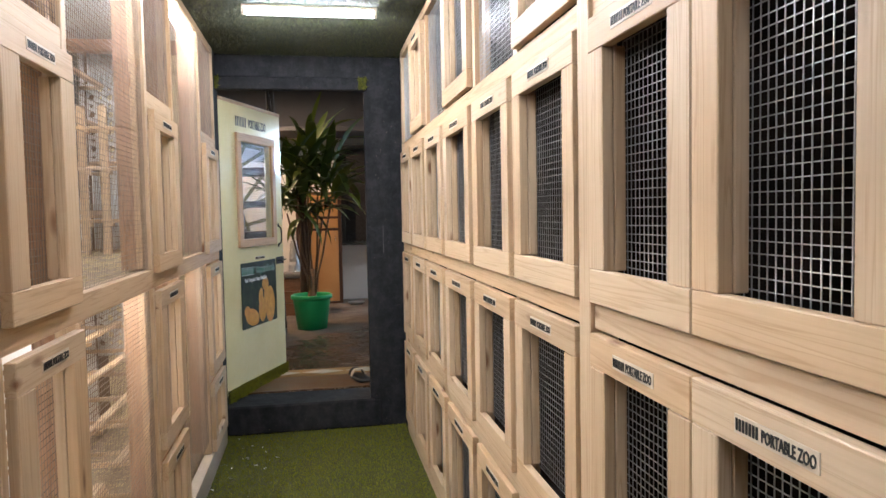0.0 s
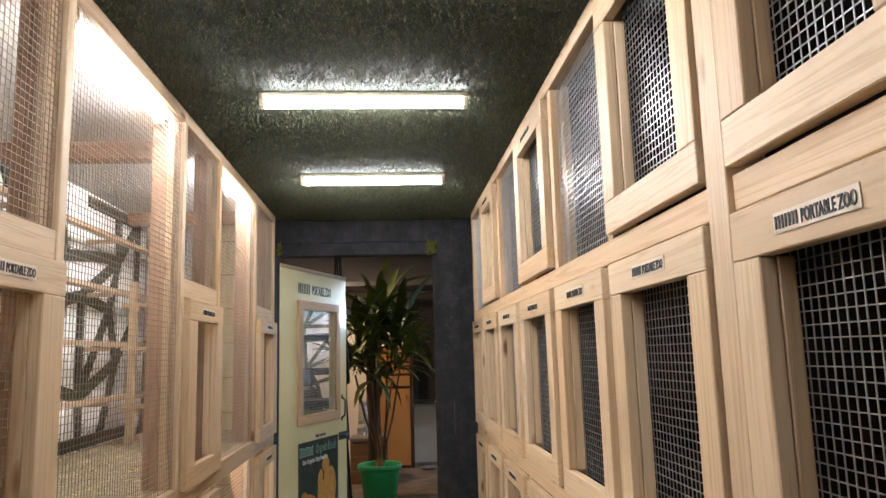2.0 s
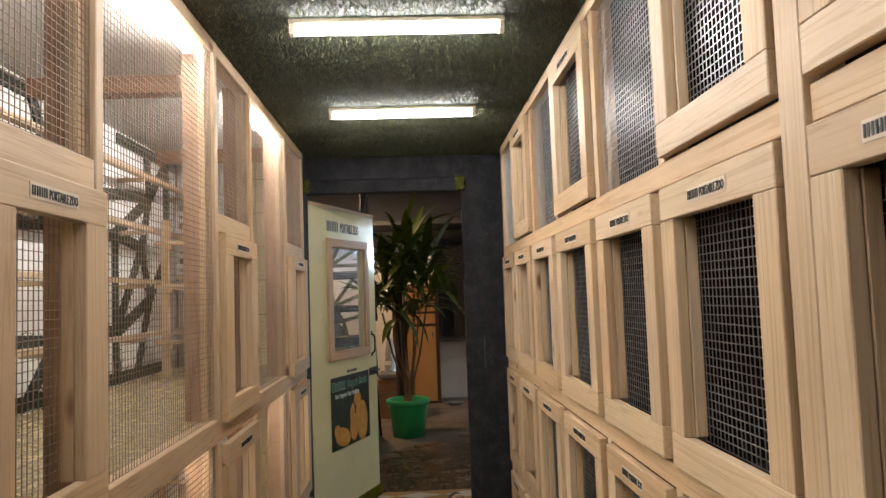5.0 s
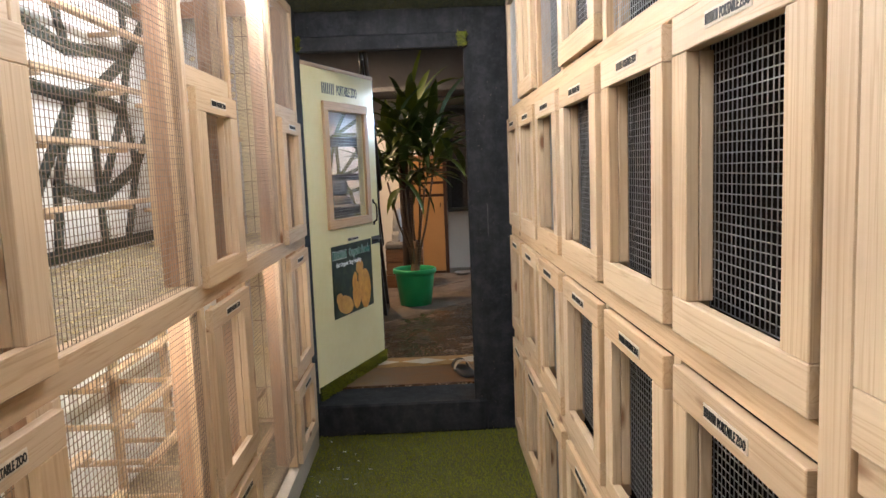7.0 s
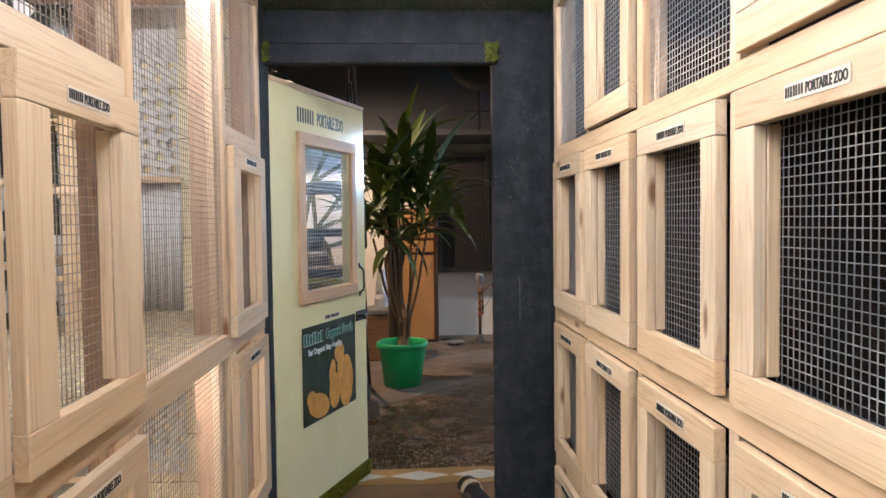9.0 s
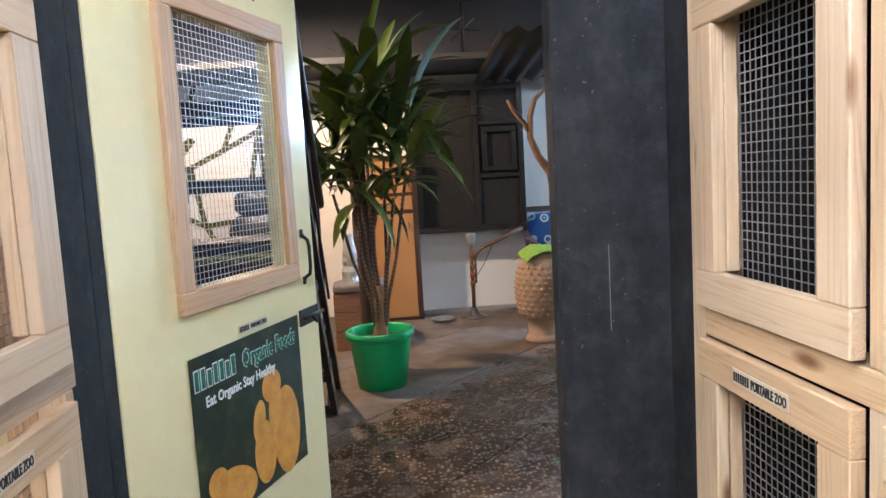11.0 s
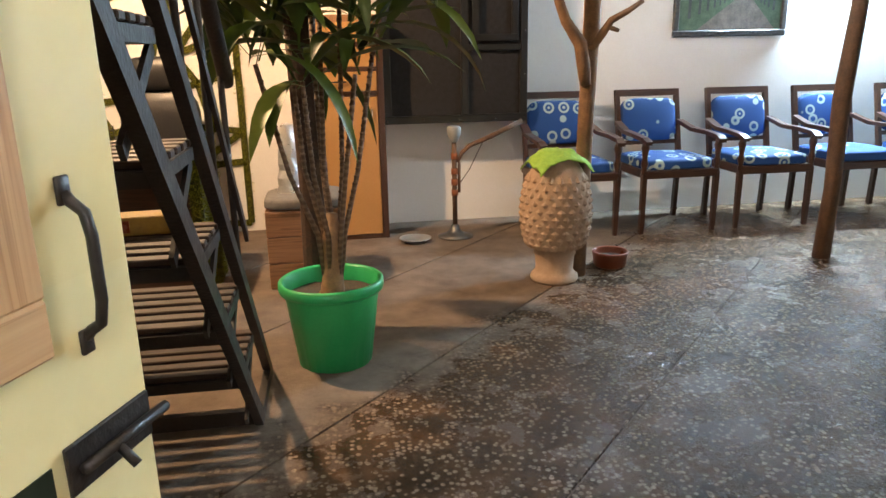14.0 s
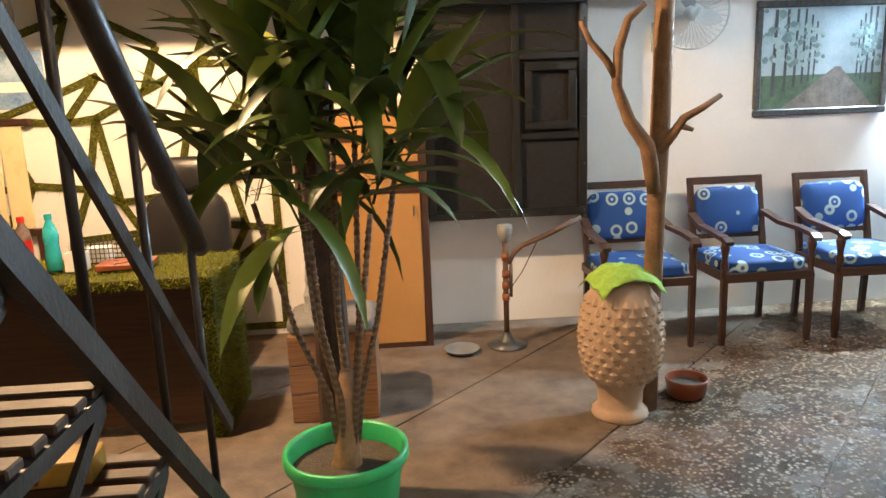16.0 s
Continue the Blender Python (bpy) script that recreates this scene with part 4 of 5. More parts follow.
for k in range(7):
    x = -0.74 + k * 0.31
    bm = bmesh.new()
    vs = [bm.verts.new(c) for c in ((x - 0.145, 5.73, 0.0075), (x, 5.665, 0.0075), (x + 0.145, 5.73, 0.0075), (x, 5.795, 0.0075))]
    f = bm.faces.new(vs)
    r = bmesh.ops.extrude_face_region(bm, geom=[f])
    bmesh.ops.translate(bm, verts=[v for v in r["geom"] if isinstance(v, bmesh.types.BMVert)], vec=(0, 0, -0.006))
    bmesh.ops.recalc_face_normals(bm, faces=bm.faces)
    part("lozenge", bm, LOZ, sill)

# ---- room: plant ----
def potted_plant(x, y):
    p = thing("potted_plant", pose(x, y, 0), "tall dracaena with cane stems in a green plastic pot", "plant")
    bm = bmesh.new()
    lathe(bm, [(0, 0.012), (0.135, 0.012), (0.138, 0.0), (0.146, 0.0), (0.184, 0.285), (0.186, 0.30), (0.203, 0.302), (0.207, 0.312), (0.205, 0.338), (0.196, 0.345), (0.186, 0.335), (0.182, 0.29), (0.18, 0.28)], 48)
    for v in bm.verts:
        r = math.hypot(v.co.x, v.co.y)
        if 0.14 < r < 0.187 and 0.0 <= v.co.z < 0.29:
            k = 1 - 0.018 * (math.sin(12 * math.atan2(v.co.y, v.co.x)) > 0.55)
            v.co.x, v.co.y = v.co.x * k, v.co.y * k
    part("pot", bm, M_GREENPLASTIC, p, "green plastic pot with a thick rim", True)
    bm = bmesh.new()
    lathe(bm, [(0, 0.283), (0.08, 0.281), (0.181, 0.275)], 32)
    for v in bm.verts:
        v.co.z += 0.008 * noise.noise(v.co * 30)
    part("soil", bm, M_SOIL, p, smooth=True)
    rnd = random.Random(4)
    heads = []
    bm = bmesh.new()
    tube(bm, [(0.0, 0.0, 0.26), (0.004, 0.0, 0.29), (0.010, 0.0, 0.38), (0.014, 0.0, 0.50), (0.018, 0.005, 0.60)], [0.062, 0.047, 0.040, 0.036, 0.022], 14)
    for v in bm.verts:
        v.co += Vector((noise.noise(v.co * 26), noise.noise(v.co * 26 + Vector((4, 0, 0))), 0)) * 0.006
    part("main_trunk", bm, M_STEM, p, smooth=True)
    # thin ringed canes: base beside the trunk, bend, foot of the leaf head
    for k, (x1, y1, x2, y2, top) in enumerate(((-0.050, -0.01, -0.215, -0.05, 1.16), (-0.028, 0.03, -0.11, 0.10, 1.34), (-0.012, -0.04, -0.055, -0.10, 1.10), (0.010, 0.03, 0.02, 0.13, 1.46), (0.030, 0.01, 0.09, 0.05, 1.36), (0.036, -0.03, 0.13, -0.11, 1.12), (0.052, 0.0, 0.215, 0.02, 1.26), (0.0, 0.05, -0.02, 0.2, 1.5))):
        bend = rnd.uniform(-0.015, 0.015)
        pts = [(0.5 * x1 + 0.008, 0.5 * y1, 0.34), (x1 + 0.012, y1, 0.52), (0.45 * x1 + 0.45 * x2 + bend, 0.5 * (y1 + y2), 0.76), (x2, y2, top)]
        bm = bmesh.new()
        tube(bm, pts, [0.015, 0.0105, 0.0090, 0.0085], 8)
        z = 0.50
        while z < top - 0.04:
            lo, hi = (pts[1], pts[2]) if z < 0.76 else (pts[2], pts[3])
            if z < pts[1][2]:
                lo, hi = pts[0], pts[1]
            q = Vector(lo).lerp(Vector(hi), (z - lo[2]) / (hi[2] - lo[2]))
            tube(bm, [q, q + Vector((0, 0, 0.004)), q + Vector((0, 0, 0.010))], [0.0092, 0.0112, 0.0092], 8)
            z += rnd.uniform(0.022, 0.030)
        part("cane", bm, M_CANE, p, "thin ringed cane", True)
        heads.append(Vector(pts[3]))
    # long arching leaves round every cane head
    for hd in heads:
        for k in range(21):
            a, lift = rnd.uniform(0, 2 * math.pi), rnd.uniform(0.15, 1.3)
            ln, wd = rnd.uniform(0.42, 0.76) * (0.92 + 0.12 * math.cos(a)), rnd.choice((0.045, 0.055, 0.065, 0.075, 0.088, 0.108))
            d = Vector((math.cos(a) * math.cos(lift), math.sin(a) * math.cos(lift), math.sin(lift)))
            side = Vector((-math.sin(a), math.cos(a), 0))
            pt = hd + Vector((rnd.uniform(-0.02, 0.02), rnd.uniform(-0.02, 0.02), rnd.uniform(-0.04, 0.34)))
            droop = rnd.uniform(0.05, 0.20) if rnd.random() < 0.72 else rnd.uniform(0.25, 0.45)
            bm = bmesh.new()
            rows, n_ = [], 8
            for i in range(n_ + 1):
                f = i / n_
                wv = wd * (max(0.0, math.sin(math.pi * max(0.0, f - 0.16) / 0.84)) ** 0.75) * 0.5 + 0.005 * (1 - f)
                up = side.cross(d).normalized()
                if up.z < 0:
                    up = -up
                rows.append([bm.verts.new(pt - side * wv + up * wv * 0.35), bm.verts.new(pt), bm.verts.new(pt + side * wv + up * wv * 0.35)])
                d = (d + Vector((0, 0, -droop * (0.4 + f)))).normalized()
                pt = pt + d * ln / n_
            for u, v in zip(rows, rows[1:]):
                for i in range(2):
                    bm.faces.new((u[i], u[i + 1], v[i + 1], v[i]))
            part("leaf", bm, M_LEAF_OBJ, p, smooth=True)
    return p


M_CANE, _n, _l, _b = mk("ringed_cane", 0.7)
_w = _n.new("ShaderNodeTexWave")
_w.bands_direction, _w.inputs["Scale"].default_value, _w.inputs["Distortion"].default_value = "Z", 12.0, 1.5
_l.new(coords(_n, _l, shuffle=False), _w.inputs["Vector"])
_l.new(ramp(_n, _l, _w.outputs[1], [(0.3, (0.115, 0.066, 0.036)), (0.9, (0.175, 0.110, 0.062))]), _b.inputs["Base Color"])
M_LEAF_OBJ, _n, _l, _b = mk("dracaena_leaf", 0.5)
_i = _n.new("ShaderNodeObjectInfo")
_v = coords(_n, _l, (6, 6, 6))
_c = mix(_n, _l, 0.3, ramp(_n, _l, _i.outputs["Random"], [(0.0, (0.022, 0.046, 0.006)), (0.5, (0.058, 0.098, 0.011)), (0.85, (0.14, 0.19, 0.018)), (1.0, (0.24, 0.27, 0.04))]), ramp(_n, _l, noise_tex(_n, _l, _v, 4.0), [(0.3, (0.02, 0.042, 0.007)), (0.7, (0.08, 0.13, 0.02))]))
_l.new(_c, _b.inputs["Base Color"])
_b.inputs["Subsurface Weight"].default_value = 0.0
potted_plant(0.105, 7.78)


# ---- room: chairs ----
def armchair(m):
    c = thing("armchair", m, "dark wooden armchair with blue ring-print upholstery", "chair", "chairs along the wall")
    W = 0.27
    for s in (-1, 1):
        bm = bmesh.new()
        for z0, z1, r0, r1 in ((0.0, 0.40, 0.017, 0.024),):
            tube(bm, [(s * 0.255, -0.25, z0), (s * 0.255, -0.25, z0 + 0.06), (s * 0.255, -0.25, z1)], [r0, r0 + 0.004, r1], 4)
        part("front_leg", bm, M_DARKWOOD[2], c)
        bm = bmesh.new()
        prof = [0.022, 0.015, 0.024, 0.016, 0.020, 0.027, 0.018]
        tube(bm, [(s * 0.255, -0.25, 0.40 + 0.035 * k) for k in range(7)], prof, 10)
        part("arm_post", bm, M_DARKWOOD[2], c, smooth=True)
        bm = bmesh.new()
        strip(bm, (s * 0.225, 0.24, 0.0), (s * 0.225, 0.22, 0.44), 0.036, 0.03, (1, 0, 0))
        strip(bm, (s * 0.225, 0.22, 0.44), (s * 0.225, 0.325, 0.905), 0.036, 0.03, (1, 0, 0))
        part("back_leg", bm, M_DARKWOOD[2], c)
        bm = bmesh.new()
        arm = [(s * 0.255, -0.30, 0.605), (s * 0.262, -0.25, 0.628), (s * 0.262, -0.10, 0.640), (s * 0.25, 0.08, 0.645), (s * 0.235, 0.255, 0.69)]
        for a, b in zip(arm, arm[1:]):
            strip(bm, a, b, 0.05, 0.026, (0, 0, 1))
        part("armrest", bm, M_DARKWOOD[1], c)
    part("seat_frame", boxbm(-0.26, 0.26, -0.27, 0.22, 0.37, 0.425, bev=0.006), M_DARKWOOD[0], c)
    bm = bmesh.new()
    soft_box(bm, 0.50, 0.48, 0.075, 0.35, 6, 0.5)
    bmesh.ops.translate(bm, verts=bm.verts, vec=(0, -0.025, 0.455))
    part("seat", bm, M_CLOTH, c, "blue cloth seat with pale rings", True)
    bm = bmesh.new()
    soft_box(bm, 0.41, 0.30, 0.05, 0.4, 6, 0.3)
    bmesh.ops.transform(bm, matrix=pose(0, 0.272, 0.705, 78, 0, 0), verts=bm.verts)
    part("backrest", bm, M_CLOTH, c, "blue cloth back with pale rings", True)
    bm = bmesh.new()
    strip(bm, (-0.24, 0.322, 0.89), (0.24, 0.322, 0.89), 0.045, 0.032, (0, -1, 0.2))
    part("top_rail", bm, M_DARKWOOD[0], c)
    bm = bmesh.new()
    strip(bm, (-0.225, 0.255, 0.545), (0.225, 0.255, 0.545), 0.03, 0.025, (0, -1, 0.2))
    part("lower_rail", bm, M_DARKWOOD[0], c)
    return c


first_chair = armchair(pose(1.705, 9.66, 0))
for k, turn in ((1, 0.6), (2, -0.8), (3, 0.5), (4, -0.5), (5, 0.9), (6, 0.0)):
    copy_thing(first_chair, pose(1.705 + 0.69 * k, 9.66 - 0.004 * (k % 2), 0, 0, 0, turn))


# ---- room: things on and at the back wall ----
def picture(x0, x1, z0, z1):
    p = thing("framed_picture", pose((x0 + x1) / 2, BACK_Y, z0), "framed painting of a path between tall trees", "picture")
    w, h, f = x1 - x0, z1 - z0, 0.045
    for nm, a in (("frame_rail", (-w / 2, w / 2, 0, f)), ("frame_rail", (-w / 2, w / 2, h - f, h)), ("frame_stile", (-w / 2, -w / 2 + f, f, h - f)), ("frame_stile", (w / 2 - f, w / 2, f, h - f))):
        part(nm, boxbm(a[0], a[1], -0.03, -0.002, a[2], a[3], bev=0.008), M_FRAMEP, p, "dark grey moulded frame")
    part("canvas", boxbm(-w / 2 + f, w / 2 - f, -0.012, -0.004, f, h - f, bev=0), M_PAINTSKY, p)
    part("painted_grass", boxbm(-w / 2 + f, w / 2 - f, -0.0135, -0.0125, f, f + 0.21, bev=0), M_PAINTGRASS, p)
    bm = bmesh.new()
    vs = [bm.verts.new((a, -0.0145, b)) for a, b in ((-0.26, f), (0.36, f), (0.125, 0.30), (0.09, 0.30))]
    bm.faces.new(vs)
    part("painted_path", bm, M_PAINTPATH, p)
    rnd = random.Random(8)
    for s in (-1, 1):
        for k in range(7):
            q = 0.82 ** k
            x = 0.105 + s * 0.42 * q - (0.10 if s < 0 else 0.0) * q
            if abs(x) > w / 2 - f - 0.02:
                continue
            bm = bmesh.new()
            strip(bm, (x, -0.0155, 0.29 - 0.2 * q), (x + 0.012, -0.0155, min(h - f - 0.01, 0.40 + 0.60 * q)), 0.022 * q + 0.004, 0.001)
            part("painted_trunk", bm, M_PAINTTREE, p)
            for c in range(18):
                bm = bmesh.new()
                cx, cz = x + rnd.uniform(-0.11, 0.11) * (q + 0.25), 0.34 + rnd.uniform(-0.04, 0.32) * (q + 0.25)
                r = rnd.uniform(0.014, 0.040) * (q + 0.25)
                cx = max(-w / 2 + f + r, min(w / 2 - f - r, cx))
                cz = min(cz, h - f - r)
                ring = [bm.verts.new((cx + r * rnd.uniform(0.55, 1.0) * math.cos(a), -0.0165 - 0.00015 * c, cz + r * rnd.uniform(0.55, 1.0) * math.sin(a))) for a in (2 * math.pi * i / 11 for i in range(11))]
                bm.faces.new(ring)
                part("painted_foliage", bm, (M_PAINTLEAF, M_PAINTLEAF2)[c % 2], p)


M_FRAMEP = grainy("dark_moulding", (0.10, 0.10, 0.10), (0.03, 0.03, 0.032), 0.4, 50, 0.6)
M_PAINTSKY = grainy("painted_sky", (0.56, 0.67, 0.71), (0.32, 0.45, 0.53), 0.5, 5, 0.2)
M_PAINTGRASS = grainy("painted_grass", (0.16, 0.24, 0.16), (0.06, 0.11, 0.08), 0.4, 14, 0.2)
M_PAINTPATH = grainy("painted_path", (0.30, 0.27, 0.24), (0.13, 0.12, 0.115), 0.5, 16, 0.2)
M_PAINTTREE = grainy("painted_trunk", (0.12, 0.14, 0.15), (0.05, 0.06, 0.07), 0.4, 16, 0.2)
M_PAINTLEAF2 = grainy("painted_pale_foliage", (0.50, 0.62, 0.62), (0.30, 0.44, 0.46), 0.4, 18, 0.2)
M_PAINTLEAF = grainy("painted_foliage", (0.30, 0.42, 0.44), (0.12, 0.21, 0.22), 0.4, 18, 0.2)
picture(2.62, 3.51, 1.27, 1.985)


def wall_cage(x0, x1, y0, z0, z1):
    """A black framed box on the wall with dark mesh panes."""
    c = thing("wall_cabinet", pose(x0, y0, z0), "black framed wall cabinet with dark mesh doors", "cabinet")
    w, h, d = x1 - x0, z1 - z0, BACK_Y - y0 - 0.002
    part("body", boxbm(0.0, w, 0.03, d, 0.0, h), M_CABIN, c)
    bars = [(0, w, 0, 0.05), (0, w, h - 0.05, h), (0, 0.05, 0.05, h - 0.05), (w - 0.05, w, 0.05, h - 0.05), (w * 0.56 - 0.025, w * 0.56 + 0.025, 0.05, h - 0.05), (w * 0.56 + 0.025, w - 0.05, h * 0.36, h * 0.36 + 0.04), (w * 0.56 + 0.025, w - 0.05, h * 0.72, h * 0.72 + 0.04)]
    for a in bars:
        part("frame_bar", boxbm(a[0], a[1], 0.0, 0.029, a[2], a[3], bev=0.004), M_BLACKFRAME, c)
    hx0, hx1, hz0, hz1 = w * 0.56 + 0.05, w - 0.07, h * 0.36 + 0.06, h * 0.72 - 0.02
    for a in ((hx0, hx1, hz0, hz0 + 0.045), (hx0, hx1, hz1 - 0.045, hz1), (hx0, hx0 + 0.045, hz0 + 0.045, hz1 - 0.045), (hx1 - 0.045, hx1, hz0 + 0.045, hz1 - 0.045)):
        part("hatch_bar", boxbm(a[0], a[1], -0.014, -0.002, a[2], a[3], bev=0.003), M_BLACKFRAME, c)
    for k in range(9):
        bm = bmesh.new()
        bmesh.ops.create_uvsphere(bm, u_segments=6, v_segments=4, radius=0.006)
        ob = part("screw", bm, M_STEEL, c)
        ob.matrix_basis = pose(w - 0.02 if k < 5 else 0.02 + (k - 5) * w / 4, -0.002, 0.03 + k * h / 4.6 if k < 5 else 0.02)
    return c


M_CABIN = grainy("dark_mesh_pane", (0.013, 0.010, 0.009), (0.006, 0.005, 0.005), 0.75, 30, 0.4)
wall_cage(0.50, 1.475, 9.85, 0.735, 2.03)


def cupboard(x0, x1, y0, h):
    c = thing("cupboard", pose(x0, y0, 0), "tall tan laminate cupboard with dark wooden edges and drawers", "cupboard")
    w, d = x1 - x0, BACK_Y - y0 - 0.01
    part("body", boxbm(0, w, 0.02, d, 0, h), M_BROWN[2], c)
    part("door", boxbm(0.03, w - 0.045, 0.0, 0.019, 0.03, 0.93), M_LAMINATE, c, "tan laminate door")
    for s in (0, 1):
        part("edge_strip", boxbm(s * (w - 0.04), s * (w - 0.04) + (0.04 if s else 0.026), -0.004, 0.019, 0.0, h, bev=0.002), M_DARKWOOD[2], c)
    part("plinth", boxbm(0.027, w - 0.041, 0.0, 0.019, 0.0, 0.028, bev=0.001), M_DARKWOOD[0], c)
    z = 0.955
    for k in range(3):
        dr = part("drawer", boxbm(0.03, w - 0.045, 0.0, 0.019, z + 0.012, z + 0.132), M_LAMINATE, c, "tan laminate drawer")
        part("divider", boxbm(0.027, w - 0.041, -0.002, 0.019, z - 0.018, z + 0.010, bev=0.001), M_DARKWOOD[0], c)
        bm = bmesh.new()
        tube(bm, [(w / 2 - 0.05, -0.001, z + 0.07), (w / 2 - 0.045, -0.022, z + 0.07), (w / 2 + 0.045, -0.022, z + 0.07), (w / 2 + 0.05, -0.001, z + 0.07)], 0.005, 6)
        part("handle", bm, M_STEEL, dr)
        z += 0.15
    bm = bmesh.new()
    tube(bm, [(w - 0.085, -0.001, 0.80), (w - 0.085, -0.02, 0.805), (w - 0.085, -0.02, 0.855), (w - 0.085, -0.001, 0.86)], 0.005, 6)
    part("door_handle", bm, M_STEEL, c)


cupboard(-0.08, 0.49, 9.70, 1.43)

# carved stone urn with a cloth, perch pole, bowl, plate
urn = thing("stone_urn", pose(1.285, 8.60, 0), "carved sandstone urn shaped like a pine cone", "urn")
bm = bmesh.new()
lathe(bm, [(0, 0), (0.122, 0), (0.128, 0.012), (0.125, 0.03), (0.108, 0.045), (0.100, 0.06), (0.103, 0.13), (0.112, 0.15), (0.108, 0.165), (0.118, 0.178), (0.118, 0.192), (0, 0.192)], 40)
part("foot", bm, M_STONE, urn, smooth=True)
bm = bmesh.new()


def cone_r(z):
    f = (z - 0.19) / 0.47
    return 0.193 * math.sqrt(max(0.0, 1 - ((f - 0.40) / 0.67) ** 2))


lathe(bm, [(0, 0.19)] + [(cone_r(0.19 + 0.47 * k / 24) * 0.95, 0.19 + 0.47 * k / 24) for k in range(25)] + [(0, 0.662)], 36)
part("body", bm, M_STONE, urn, smooth=True)
for row in range(10):
    z = 0.215 + row * 0.037
    r = cone_r(z)
    cnt = 20
    for k in range(cnt):
        a = 2 * math.pi * (k + 0.5 * (row % 2)) / cnt
        key = "scale_bump"
        if key not in BOARDS:
            bm = bmesh.new()
            bmesh.ops.create_cone(bm, cap_ends=False, segments=4, radius1=1.15, radius2=0.12, depth=1.6, matrix=pose(0, 0, 0, 0, 90, 0))
            bmesh.ops.create_circle(bm, cap_ends=True, segments=4, radius=0.12, matrix=pose(0.8, 0, 0, 0, 90, 0))
            bmesh.ops.remove_doubles(bm, verts=bm.verts, dist=0.01)
            BOARDS[key] = bpy.data.meshes.new("scale")
            bm.to_mesh(BOARDS[key])
            bm.free()
        wq = math.pi * r / cnt
        link("scale", BOARDS[key], M_STONE, urn, "", Matrix.Translation((r * 0.955 * math.cos(a), r * 0.955 * math.sin(a), z)) @ Matrix.Rotation(a, 4, "Z") @ Matrix.Diagonal((0.014, wq * 0.98, 0.027, 1)))

bm = bmesh.new()
bmesh.ops.create_grid(bm, x_segments=36, y_segments=30, size=1.0)
for v in bm.verts:
    x, y = v.co.x * 0.165, v.co.y * 0.135
    r = math.hypot(x, y)
    lump = 0.018 * noise.noise(Vector((x * 14, y * 14, 1.0))) + 0.010 * noise.noise(Vector((x * 40, y * 40, 3.0)))
    drop = max(0, r - 0.08) ** 1.25 * 1.35
    v.co = Vector((x * 0.92, y * 0.9, 0.045 - drop + lump))
r = bmesh.ops.solidify(bm, geom=bm.faces[:], thickness=0.006)
cloth = part("cloth", bm, M_TOWEL, smooth=True)
cloth.matrix_world = pose(1.285, 8.60, 0.655, 0, 0, 10)
tagged(cloth, "crumpled lime green cloth draped over the stone urn", "cloth")

pole = thing("perch_tree", pose(1.43, 8.64, 0), "bare brown tree trunk perch with forked branches", "perch")
bm = bmesh.new()
tube(bm, [(0.0, 0, 0.0), (0.01, 0, 0.5), (0.02, 0.0, 0.9), (0.035, 0, 1.3), (0.04, 0.0, 1.7), (0.045, 0, 2.16)], [0.042, 0.041, 0.041, 0.044, 0.041, 0.040], 12)
for v in bm.verts:
    v.co += Vector((noise.noise(v.co * 9), noise.noise(v.co * 9 + Vector((5, 0, 0))), 0)) * 0.006
part("trunk", bm, M_PERCH, pole, smooth=True)
for pts, rad in (([(0.0, -0.03, 1.02), (-0.02, -0.045, 1.12), (-0.04, -0.05, 1.22), (-0.12, -0.05, 1.33), (-0.175, -0.05, 1.47), (-0.17, -0.05, 1.62), (-0.13, -0.05, 1.74), (-0.06, -0.05, 1.80)], [0.030, 0.034, 0.034, 0.027, 0.023, 0.021, 0.017, 0.012]),
                 ([(-0.172, -0.05, 1.50), (-0.22, -0.05, 1.58), (-0.29, -0.05, 1.66), (-0.33, -0.05, 1.74)], [0.019, 0.016, 0.014, 0.011]),
                 ([(0.02, -0.02, 1.19), (0.07, -0.04, 1.26), (0.12, -0.04, 1.33), (0.20, -0.04, 1.37), (0.28, -0.04, 1.42)], [0.024, 0.022, 0.018, 0.015, 0.011]),
                 ([(0.10, -0.04, 1.30), (0.16, -0.04, 1.28)], [0.014, 0.010])):
    bm = bmesh.new()
    tube(bm, pts, rad, 9)
    part("branch", bm, M_PERCH, pole, smooth=True)

post = thing("wooden_post", pose(2.92, 8.66, 0, 0, 1.2, 0), "rough dark wooden post standing on the floor", "post")
bm = bmesh.new()
tube(bm, [(0, 0, 0.0), (0.008, 0, 0.4), (-0.004, 0.01, 0.9), (0.012, 0, 1.4), (0.03, 0, 1.9), (0.03, 0, 2.5)], [0.048, 0.044, 0.046, 0.042, 0.044, 0.042], 12)
for v in bm.verts:
    v.co += Vector((noise.noise(v.co * 7), noise.noise(v.co * 7 + Vector((5, 0, 0))), 0)) * 0.009
part("shaft", bm, M_LOG, post, smooth=True)

M_BARK = grainy("dark_rough_bark", (0.10, 0.055, 0.032), (0.035, 0.020, 0.013), 0.85, 22, 1.0)


def tubebm(pts, r):
    bm = bmesh.new()
    tube(bm, pts, r, 14)
    return bm


post2 = thing("wooden_post", pose(0.045, 8.08, 0), "thick dark-brown trunk post behind the plant", "post")
part("shaft", tubebm([(0, 0, 0), (0.01, 0, 0.7), (-0.005, 0.0, 1.2), (0.0, 0, 1.55)], 0.062), M_BARK, post2)

